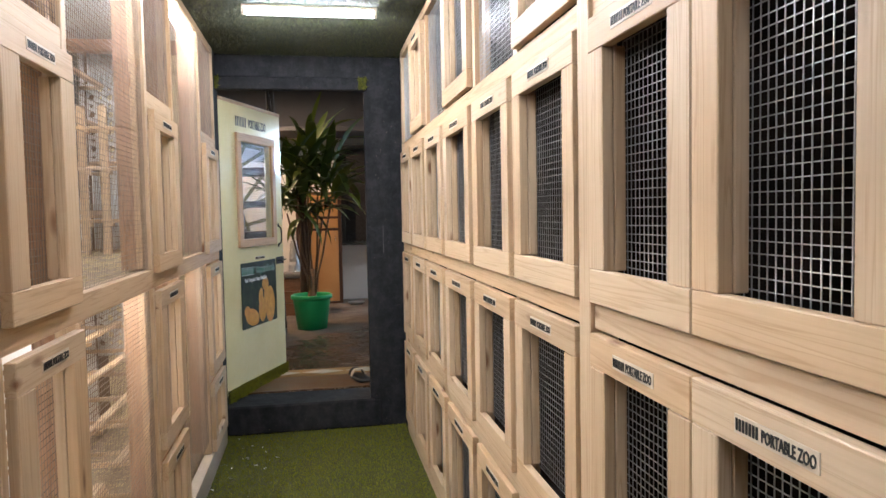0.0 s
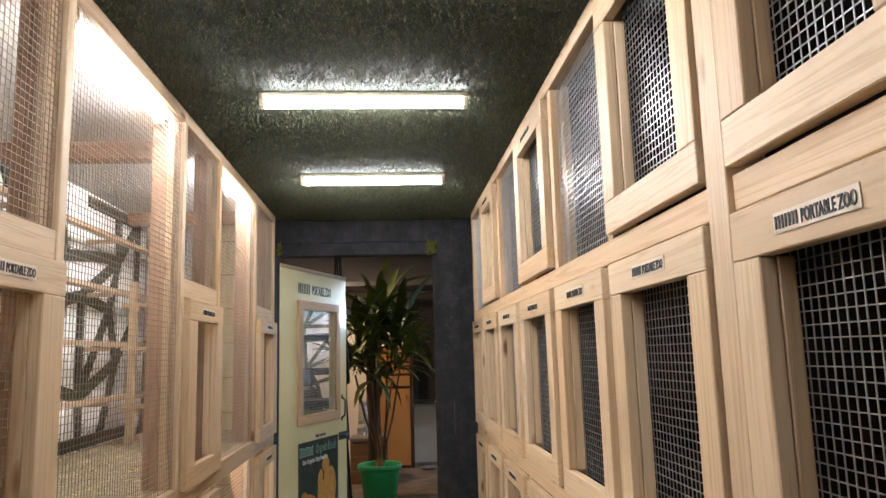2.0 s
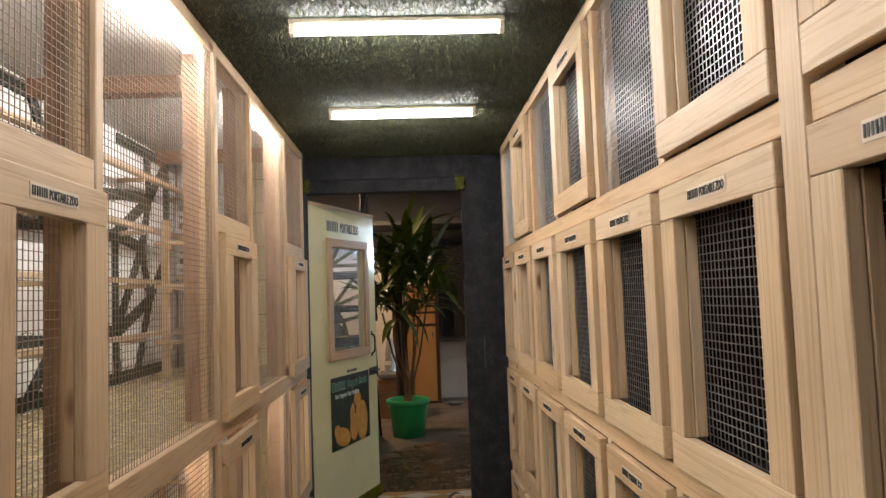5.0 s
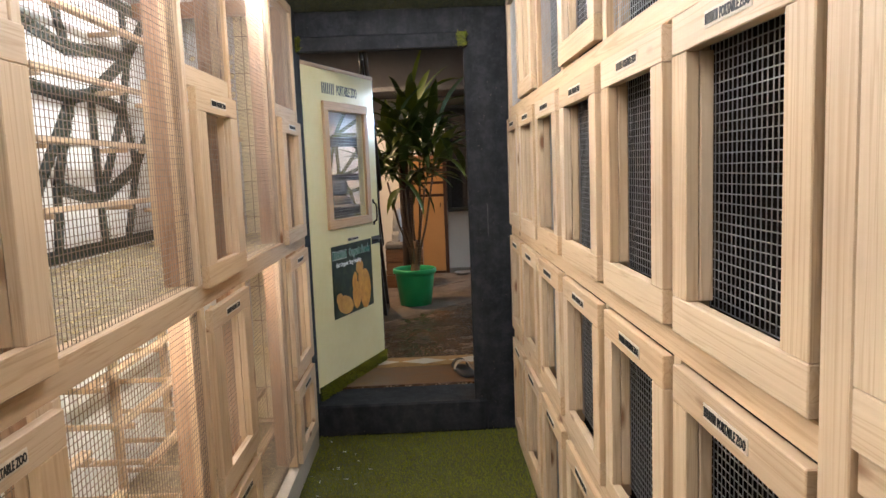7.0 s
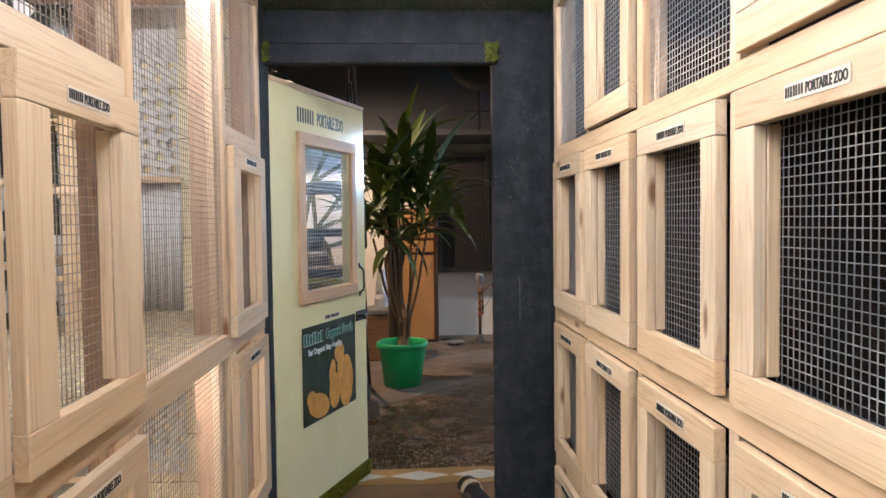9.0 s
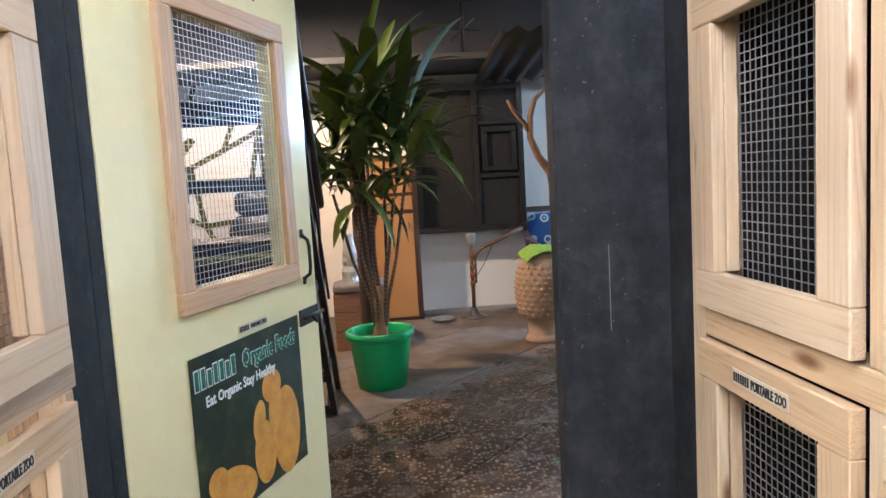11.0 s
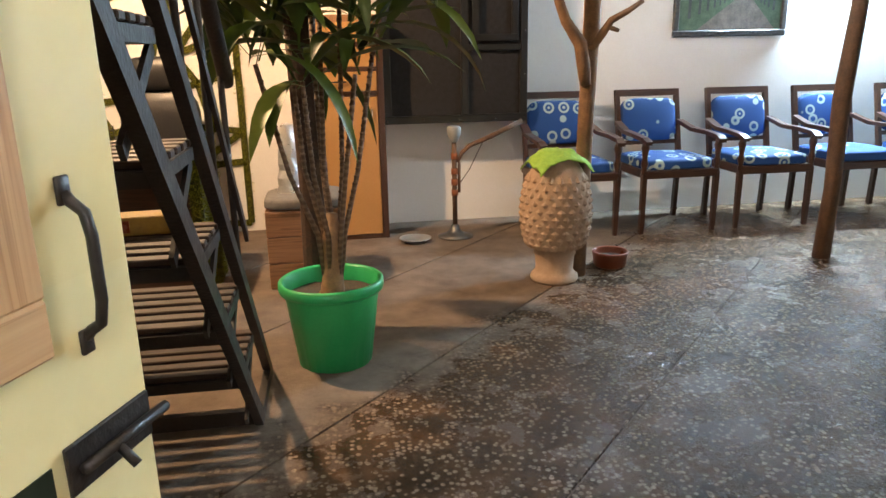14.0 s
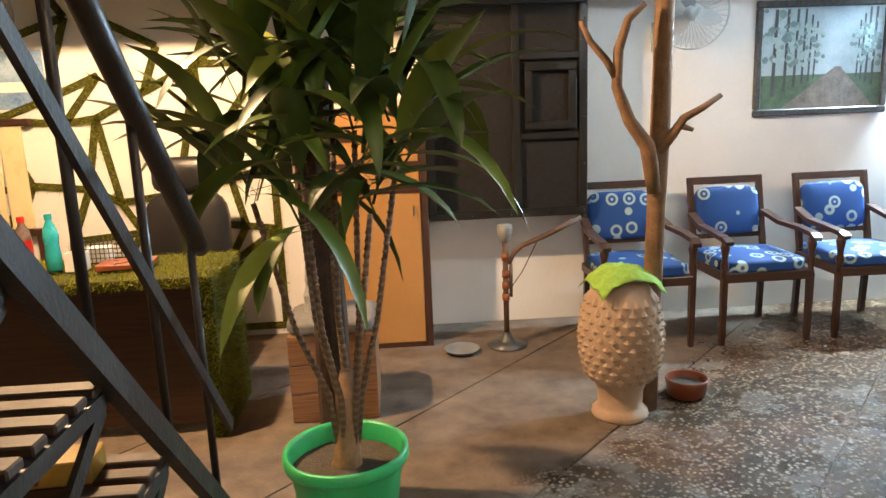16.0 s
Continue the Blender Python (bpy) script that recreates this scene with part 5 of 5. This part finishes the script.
bowl = thing("feed_bowl", pose(1.665, 8.76, 0), "round brown glazed clay bowl on the floor", "bowl")
bm = bmesh.new()
lathe(bm, [(0, 0.002), (0.082, 0.002), (0.09, 0.01), (0.099, 0.075), (0.103, 0.088), (0.098, 0.093), (0.091, 0.086), (0.085, 0.02), (0, 0.016)], 40)
part("bowl_body", bm, M_TERRACOTTA, bowl, smooth=True)
bm = bmesh.new()
lathe(bm, [(0, 0.055), (0.0865, 0.055)], 32)
part("feed", bm, M_SOIL, bowl)

plate = thing("steel_plate", pose(0.645, 9.545, 0), "shallow stainless steel plate on the floor", "plate")
bm = bmesh.new()
lathe(bm, [(0, 0.003), (0.07, 0.003), (0.088, 0.022), (0.104, 0.026), (0.104, 0.029), (0.086, 0.025), (0.068, 0.006), (0, 0.006)], 40)
part("plate_body", bm, grainy("brushed_steel", (0.75, 0.75, 0.74), (0.62, 0.62, 0.6), 0.38, 10, 0.1, metal=0.9), plate, smooth=True)

stand = thing("perch_stand", pose(0.925, 9.625, 0), "iron perch stand with a wooden side arm and cup", "perch stand")
bm = bmesh.new()
lathe(bm, [(0, 0), (0.115, 0), (0.118, 0.008), (0.06, 0.02), (0.034, 0.05), (0.026, 0.085), (0, 0.085)], 32)
part("base", bm, grainy("dull_grey_metal", (0.16, 0.16, 0.16), (0.08, 0.08, 0.08), 0.4, 14, 0.2, metal=0.6), stand, "dull grey metal base", True)
bm = bmesh.new()
tube(bm, [(0, 0, 0.08), (0, 0, 0.64)], 0.017, 10)
part("pole", bm, M_LOG, stand, smooth=True)
for z in (0.28, 0.35, 0.42, 0.52):
    bm = bmesh.new()
    tube(bm, [(0, 0, z), (0, 0, z + 0.04)], 0.0225, 10)
    part("binding", bm, M_ROPE, stand, "orange-brown cord binding", True)
bm = bmesh.new()
lathe(bm, [(0, 0.63), (0.024, 0.63), (0.03, 0.655), (0.044, 0.675), (0.046, 0.72), (0.038, 0.735), (0, 0.735)], 24)
part("cup", bm, grainy("grey_cup", (0.30, 0.30, 0.29), (0.2, 0.2, 0.19), 0.5, 14, 0.1), stand, "grey cup", True)
bm = bmesh.new()
tube(bm, [(0.02, 0, 0.50), (0.05, 0, 0.56), (0.10, -0.005, 0.605), (0.24, -0.01, 0.66), (0.45, -0.01, 0.755)], [0.013, 0.014, 0.015, 0.016, 0.017], 9)
tube(bm, [(0.03, 0, 0.30), (0.032, 0, 0.5)], 0.010, 8)
part("side_arm", bm, M_LOG, stand, "brown wooden arm", True)
bm = bmesh.new()
tube(bm, [(0.19, -0.005, 0.63), (0.10, 0, 0.45), (0.035, 0, 0.36)], 0.003, 6)
part("cord", bm, M_IRON, stand)


def wall_fan(m):
    f = thing("wall_fan", m, "pale wall fan with a round wire guard", "fan")
    bm = bmesh.new()
    for k in range(40):
        a = 2 * math.pi * k / 40
        tube(bm, [(0.04 * math.cos(a), -0.07, 0.04 * math.sin(a)), (0.16 * math.cos(a), -0.06, 0.16 * math.sin(a)), (0.205 * math.cos(a), 0.0, 0.205 * math.sin(a)), (0.12 * math.cos(a), 0.07, 0.12 * math.sin(a))], 0.0016, 4, False)
    part("guard", bm, M_FANWHITE, f)
    bm = bmesh.new()
    pts = [(0.207 * math.cos(a), 0, 0.207 * math.sin(a)) for a in (2 * math.pi * k / 36 for k in range(37))]
    tube(bm, pts, 0.006, 6, False)
    part("rim", bm, M_FANWHITE, f)
    for k in range(3):
        bm = bmesh.new()
        rows = []
        for i in range(7):
            r = 0.03 + 0.15 * i / 6
            w = 0.05 * math.sin(math.pi * (0.15 + 0.8 * i / 6))
            rows.append([bm.verts.new((r, -0.02 * (1 - i / 9), -w)), bm.verts.new((r, 0.0, 0)), bm.verts.new((r, 0.02, w))])
        for a, b in zip(rows, rows[1:]):
            for i in range(2):
                bm.faces.new((a[i], a[i + 1], b[i + 1], b[i]))
        ob = part("blade", bm, M_FANWHITE, f, smooth=True)
        ob.matrix_basis = pose(0, -0.01, 0, 0, 120 * k + 20, 0)
    bm = bmesh.new()
    tube(bm, [(0, -0.075, 0), (0, 0.05, 0), (0, 0.15, 0)], [0.035, 0.05, 0.045], 16)
    part("motor", bm, M_FANWHITE, f, smooth=True)
    return f


wall_fan(pose(2.10, 9.86, 1.90, 8, 0, -32))
arm = thing("fan_bracket", pose(2.0, BACK_Y, 1.78), "grey wall bracket holding the fan", "bracket")
part("plate", boxbm(-0.05, 0.05, -0.02, -0.002, -0.08, 0.10), M_FANWHITE, arm)
bm = bmesh.new()
tube(bm, [(0.0, -0.02, 0.0), (0.02, -0.10, 0.02), (0.06, -0.15, 0.09)], 0.02, 10)
part("arm", bm, M_FANWHITE, arm, smooth=True)

tube_lamp(pose(3.97, BACK_Y - 0.05, 1.985, -90), 0.9, M_COOLTUBE, "cool white tube light lit beside the picture")
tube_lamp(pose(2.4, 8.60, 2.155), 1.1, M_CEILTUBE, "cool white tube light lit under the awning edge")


# warm source placed out of view; its bulb and cord are assumed
def hanging_bulb(x, y, z, material):
    b = thing("hanging_bulb", pose(x, y, z), "warm bulb lit on a short cord, placed out of view", "light")
    bm = bmesh.new()
    bmesh.ops.create_uvsphere(bm, u_segments=16, v_segments=10, radius=0.04)
    part("bulb", bm, material, b, smooth=True)
    bm = bmesh.new()
    tube(bm, [(0, 0, 0.035), (0, 0, 0.09)], 0.018, 10)
    tube(bm, [(0, 0, 0.08), (0, 0, CEIL_R - z)], 0.004, 6)
    part("holder", bm, M_IRON, b)
    # cone added to block the upward light, so the ceiling stays dark
    bm = bmesh.new()
    lathe(bm, [(0.03, 0.075), (0.06, 0.07), (0.16, -0.005), (0.165, -0.012), (0.162, -0.012), (0.058, 0.064), (0.03, 0.068)], 28)
    part("shade", bm, M_IRON, b, "dark cone added to keep the light off the ceiling", True)


hanging_bulb(-0.95, 8.35, 2.5, M_BULB)
# second bulb, unseen, set here to warm the door and threshold
hanging_bulb(0.75, 6.3, 2.75, M_BULB_DIM)


# ---- room: desk corner ----
desk = thing("turf_desk", pose(-1.22, 8.90, 0), "desk wrapped in green artificial turf", "desk")
part("top", boxbm(-0.72, 0.72, -0.27, 0.27, 0.70, 0.745), M_TURFBASE, desk)
part("end_panel", boxbm(0.66, 0.72, -0.27, 0.27, 0, 0.699), M_TURFBASE, desk)
part("end_panel", boxbm(-0.72, -0.66, -0.27, 0.27, 0, 0.699), M_TURFBASE, desk)
part("front_panel", boxbm(-0.659, 0.659, -0.20, -0.17, 0.05, 0.699), M_DARKWOOD[0], desk, "dark recessed desk front")


def desk_turf(r):
    k = r.random()
    if k < 0.45:
        return (r.uniform(-0.72, 0.72), r.uniform(-0.27, 0.27), 0.745), (r.normal(0, 0.5), r.normal(0, 0.5), 1)
    if k < 0.75:
        return (0.72, r.uniform(-0.27, 0.27), r.uniform(0.0, 0.745)), (1, r.normal(0, 0.5), r.normal(0, 0.5))
    if k < 0.88:
        return (r.uniform(0.66, 0.72), -0.27, r.uniform(0, 0.745)), (r.normal(0, 0.5), -1, r.normal(0, 0.5))
    return (r.uniform(-0.72, 0.72), -0.27, r.uniform(0.70, 0.745)), (r.normal(0, 0.5), -1, r.normal(0, 0.5))


blade_field("turf_pile", 16000, desk_turf, 0.018, 0.004, M_TURF, desk)

oc = thing("office_chair", pose(-0.87, 9.64, 0), "black leather office chair behind the desk", "chair")
for nm, sx, sy, sz, m in (("headrest", 0.34, 0.20, 0.10, pose(0, 0.02, 1.10, 82)), ("backrest", 0.46, 0.50, 0.11, pose(0, 0.0, 0.76, 82)), ("seat", 0.48, 0.46, 0.10, pose(0, -0.18, 0.47))):
    bm = bmesh.new()
    soft_box(bm, sx, sy, sz, 0.55, 6, 0.2)
    bmesh.ops.transform(bm, matrix=m, verts=bm.verts)
    part(nm, bm, M_LEATHER, oc, smooth=True)
bm = bmesh.new()
tube(bm, [(0, -0.1, 0.06), (0, -0.1, 0.43)], 0.03, 10)
for k in range(5):
    a = 2 * math.pi * k / 5
    tube(bm, [(0, -0.1, 0.09), (0.26 * math.cos(a), -0.1 + 0.26 * math.sin(a), 0.045)], [0.025, 0.018], 8)
    tube(bm, [(0.26 * math.cos(a) - 0.015, -0.1 + 0.26 * math.sin(a), 0.025), (0.26 * math.cos(a) + 0.015, -0.1 + 0.26 * math.sin(a), 0.025)], 0.025, 10)
part("base", bm, M_IRON, oc)


def bottle(x, y, z, body, cap, h, label, band=None):
    b = thing("bottle", pose(x, y, z), label, "bottle")
    bm = bmesh.new()
    lathe(bm, [(0, 0), (0.030, 0), (0.034, 0.01), (0.034, h * 0.3), (0.030, h * 0.45), (0.034, h * 0.6), (0.030, h * 0.72), (0.013, h * 0.88), (0.013, h * 0.92), (0, h * 0.92)], 20)
    part("body", bm, body, b, smooth=True)
    bm = bmesh.new()
    lathe(bm, [(0, h * 0.90), (0.016, h * 0.90), (0.016, h), (0, h)], 16)
    part("cap", bm, cap, b)
    if band:
        bm = bmesh.new()
        lathe(bm, [(0.0345, h * 0.34), (0.0345, h * 0.58)], 20)
        part("wrapper", bm, band, b)


M_RED = grainy("red_plastic", (0.55, 0.03, 0.02), (0.40, 0.02, 0.015), 0.4, 10, 0.05)
M_TEAL = grainy("teal_plastic", (0.03, 0.45, 0.48), (0.02, 0.34, 0.38), 0.25, 10, 0.05)
M_CLEAR = grainy("clear_cola_plastic", (0.22, 0.17, 0.15), (0.08, 0.05, 0.04), 0.12, 10, 0.05)
bottle(-1.37, 8.86, 0.76, M_CLEAR, M_RED, 0.25, "plastic bottle with red cap and red band on the desk", M_RED)
bottle(-1.24, 8.84, 0.76, M_TEAL, M_TEAL, 0.26, "teal plastic bottle on the desk")
tray = thing("pen_basket", pose(-1.08, 9.02, 0.76), "black wire desk basket with papers", "basket")
bm = bmesh.new()
wire_grid(bm, -0.09, 0.09, 0, 0.09, -0.05, 0.02, 0.003)
part("front_grid", bm, M_IRON, tray)
bm = bmesh.new()
wire_grid(bm, -0.09, 0.09, 0, 0.09, 0.05, 0.02, 0.003)
part("rear_grid", bm, M_IRON, tray)
part("papers", boxbm(-0.08, 0.02, -0.045, 0.045, 0.002, 0.07), M_WHITEWALL, tray)
nb = thing("notebook", pose(-0.93, 8.86, 0.76, 0, 0, 6), "small dark red notebook lying on the desk", "book")
part("cover", boxbm(-0.12, 0.12, -0.08, 0.08, 0, 0.025), M_TERRACOTTA, nb)

pen_box = thing("pen_box", pose(-1.14, 8.84, 0.758, 0, 0, 5), "small white cardboard box holding a blue pen", "box")
for a in ((-0.045, 0.045, -0.032, -0.029), (-0.045, 0.045, 0.029, 0.032), (-0.045, -0.042, -0.0285, 0.0285), (0.042, 0.045, -0.0285, 0.0285)):
    part("side", boxbm(*a, 0.0, 0.085, bev=0.0008), M_WHITEWALL, pen_box)
part("bottom", boxbm(-0.0415, 0.0415, -0.0285, 0.0285, 0.001, 0.004, bev=0), M_WHITEWALL, pen_box)
bm = bmesh.new()
tube(bm, [(0.0, 0.0, 0.006), (0.035, 0.01, 0.135)], 0.0055, 8)
part("pen", bm, grainy("blue_plastic", (0.02, 0.06, 0.35), (0.015, 0.04, 0.25), 0.3, 10, 0.05), pen_box, "blue pen", True)

wall_fan(pose(-1.98, 9.86, 2.02, 8, 0, 30))
far_sheet = thing("wall_poster", pose(-2.08, BACK_Y - 0.002, 1.50), "blue and white printed sheet on the back wall", "poster")
part("sheet", boxbm(-0.33, 0.33, -0.004, 0.0, 0.0, 0.34, bev=0), grainy("blue_print", (0.45, 0.60, 0.75), (0.05, 0.16, 0.38), 0.4, 5, 0.05), far_sheet)
part("white_band", boxbm(-0.30, 0.30, -0.0055, -0.0042, 0.10, 0.16, bev=0), M_WHITEINK, far_sheet)
far_rack = thing("slatted_board", pose(-2.20, BACK_Y - 0.03, 0.78), "cream slatted board with dark frame leaning on the wall", "board")
for k in range(4):
    part("slat", boxbm(-0.30 + k * 0.15, -0.17 + k * 0.15, -0.02, 0.0, 0.0, 0.62), M_TILE, far_rack)
part("frame_rail", boxbm(-0.34, 0.34, -0.03, 0.02, 0.625, 0.665), M_DARKWOOD[0], far_rack)
part("frame_rail", boxbm(-0.34, 0.34, -0.03, 0.02, -0.045, -0.004), M_DARKWOOD[0], far_rack)
for q in (-0.31, 0.31):
    part("leg", boxbm(q - 0.02, q + 0.02, -0.03, 0.02, -0.78, -0.047), M_DARKWOOD[2], far_rack)
box_seat = thing("wooden_chest", pose(0.02, 8.92, 0), "brown plank chest with a grey padded top", "chest")
for k in range(3):
    part("plank", boxbm(-0.24, 0.16, -0.20, 0.18, 0.004 + k * 0.14, 0.14 + k * 0.14), M_BROWN[0], box_seat)
bm = bmesh.new()
soft_box(bm, 0.41, 0.40, 0.06, 0.4, 5, 0.15)
bmesh.ops.translate(bm, verts=bm.verts, vec=(-0.04, -0.01, 0.452))
part("cushion", bm, M_GREYCLOTH, box_seat, "grey cloth pad", True)
foil = thing("foil_roll", pose(-0.09, 8.95, 0.481), "crumpled silver foil wrap standing on the chest", "foil")
bm = bmesh.new()
lathe(bm, [(0, 0), (0.075, 0), (0.06, 0.12), (0.05, 0.22), (0.035, 0.36), (0, 0.37)], 26)
bmesh.ops.subdivide_edges(bm, edges=bm.edges[:], cuts=2, use_grid_fill=True)
for v in bm.verts:
    v.co += Vector((noise.noise(v.co * 22), noise.noise(v.co * 22 + Vector((3, 3, 3))), 0)) * 0.016
part("foil", bm, grainy("silver_foil", (0.85, 0.85, 0.86), (0.70, 0.70, 0.72), 0.32, 30, 0.3, metal=0.75), foil)


# ---- room: iron stair ----
M_SLAT = timber("worn_slat", 0, (0.052, 0.029, 0.017), (0.036, 0.020, 0.012), (0.018, 0.010, 0.006), 0.6, False)
stair = thing("iron_stair", pose(-0.155, 7.70, 0), "steep dark iron stair with wooden slat treads", "stair")
WIDE, RISE = 0.66, 0.24


def lower_bar(z):
    return -0.38 - z / 1.03


def upper_bar(z):
    return -z / 1.04


for x in (0.0, -WIDE):
    bm = bmesh.new()
    strip(bm, (x, lower_bar(0), 0), (x, lower_bar(1.46), 1.46), 0.052, 0.028, (1, 0, 0))
    part("stringer", bm, M_IRON, stair)
    bm = bmesh.new()
    strip(bm, (x, upper_bar(0), 0), (x, upper_bar(1.86), 1.86), 0.045, 0.028, (1, 0, 0))
    part("stringer", bm, M_IRON, stair)
    bm = bmesh.new()
    strip(bm, (x, lower_bar(0.02), 0.02), (x, -0.02, 0.02), 0.04, 0.026, (1, 0, 0))
    part("foot_bar", bm, M_IRON, stair)
bm = bmesh.new()
strip(bm, (-0.015, lower_bar(0.035), 0.035), (-WIDE + 0.015, lower_bar(0.035), 0.035), 0.05, 0.028, (0, -1, 0))
part("cross_bar", bm, M_IRON, stair)
# rails on the open side
bm = bmesh.new()
tube(bm, [(0, -0.40, 1.11), (0, -0.42, 1.13), (0, -1.74, 2.45)], [0.019, 0.023, 0.023], 12)
part("handrail", bm, M_IRON, stair, "dark iron handrail with a worn end", True)
bm = bmesh.new()
strip(bm, (0.004, 0.25 - 0.62 / 1.1, 0.62), (0.004, 0.25 - 2.05 / 1.1, 2.05), 0.030, 0.012, (1, 0, 0))
part("middle_rail", bm, M_IRON, stair)
for y in (-0.44, -0.72, -1.00, -1.28, -1.56):
    bm = bmesh.new()
    tube(bm, [(-0.012, y, -1.04 * y), (-0.012, y, 0.70 - y)], 0.0095, 8)
    part("baluster", bm, M_IRON, stair, smooth=True)
for k in range(1, 7):
    z = 0.04 + RISE * k
    y0, y1 = lower_bar(z), upper_bar(z)
    for y in (y0 + 0.015, y1 - 0.015):
        bm = bmesh.new()
        strip(bm, (-0.015, y, z - 0.015), (-WIDE + 0.015, y, z - 0.015), 0.03, 0.028, (0, -1, 0))
        part("tread_edge", bm, M_IRON, stair)
    for x in (-0.02, -WIDE + 0.02):
        bm = bmesh.new()
        strip(bm, (x, y0 + 0.031, z - 0.016), (x, y1 - 0.031, z - 0.016), 0.026, 0.028, (0, 0, 1))
        part("tread_side", bm, M_IRON, stair)
        bm = bmesh.new()
        strip(bm, (x, y1 - 0.02, z - 0.032), (x, y0 + 0.10, z - 0.032 - 0.16), 0.030, 0.010, (1, 0, 0))
        part("brace", bm, M_IRON, stair)
    for i in range(6):
        y = y0 + 0.008 + i * (y1 - y0 - 0.016) / 6
        part("slat", boxbm(-WIDE + 0.012, -0.008, y + 0.006, y + 0.046, z + 0.001, z + 0.017), M_SLAT, stair)

carton = thing("carton", pose(-0.36, 6.86, 0.04 + RISE * 3 + 0.018, 0, 0, 4), "small yellow and brown carton lying on a stair tread", "box")
part("box", boxbm(-0.10, 0.10, -0.04, 0.04, 0.0, 0.045), grainy("yellow_card", (0.40, 0.24, 0.03), (0.26, 0.14, 0.02), 0.6, 14, 0.2), carton)
part("band", boxbm(-0.102, 0.01, -0.042, 0.042, 0.008, 0.038, bev=0.001), M_TERRACOTTA, carton, "brown printed band")

# corrugated awning over the seats, on the posts
aw = corrugated("awning_sheet", 5.0, 1.35, pose(3.55, 8.45, 2.2, -97), grainy("weathered_roof_sheet", (0.06, 0.058, 0.055), (0.022, 0.021, 0.02), 0.7, 6, 0.3), "dark weathered corrugated awning sheet", "awning", 0.16, 0.022)

# dish antenna above the low roof
dish = thing("dish_antenna", pose(0.92, 9.45, 2.20), "dark dish antenna on a pole above the low roof", "antenna")
bm = bmesh.new()
lathe(bm, [(0, 0.0), (0.16, 0.02), (0.31, 0.075), (0.318, 0.078), (0.16, 0.03), (0, 0.012)], 36)
bmesh.ops.transform(bm, matrix=pose(0, 0.02, 0.63, 62, 0, 0), verts=bm.verts)
part("bowl", bm, grainy("dull_dish_grey", (0.07, 0.07, 0.07), (0.04, 0.04, 0.04), 0.5, 8, 0.1), dish, smooth=True)
bm = bmesh.new()
tube(bm, [(0, 0, 0.0), (0, 0, 0.36), (0, 0.03, 0.62)], 0.016, 8)
part("pole", bm, M_IRON, dish, smooth=True)
for a, b in (((-0.16, 0.0, 0.22), (0.14, -0.02, 0.20)), ((-0.10, -0.03, 0.12), (0.10, 0.02, 0.30))):
    bm = bmesh.new()
    tube(bm, [a, b], 0.007, 6)
    part("strut", bm, M_IRON, dish, smooth=True)
shoe = thing("sandal", pose(0.44, 5.42, 0.004, 0, 0, 15), "black rubber sandal with pale straps by the doorway", "shoe")
bm = bmesh.new()
soft_box(bm, 0.10, 0.26, 0.03, 0.6, 5)
bmesh.ops.translate(bm, verts=bm.verts, vec=(0, 0, 0.015))
part("sole", bm, M_LEATHER, shoe, smooth=True)
for y in (0.04, 0.09):
    bm = bmesh.new()
    pts = [(0.05 * math.cos(a), y, 0.02 + 0.05 * math.sin(a)) for a in (math.pi * k / 8 for k in range(9))]
    for a, b in zip(pts, pts[1:]):
        strip(bm, a, b, 0.03, 0.004, (a[0] + b[0], 0, a[2] + b[2] - 0.04))
    part("strap", bm, M_LABEL if y < 0.05 else M_LEATHER, shoe)
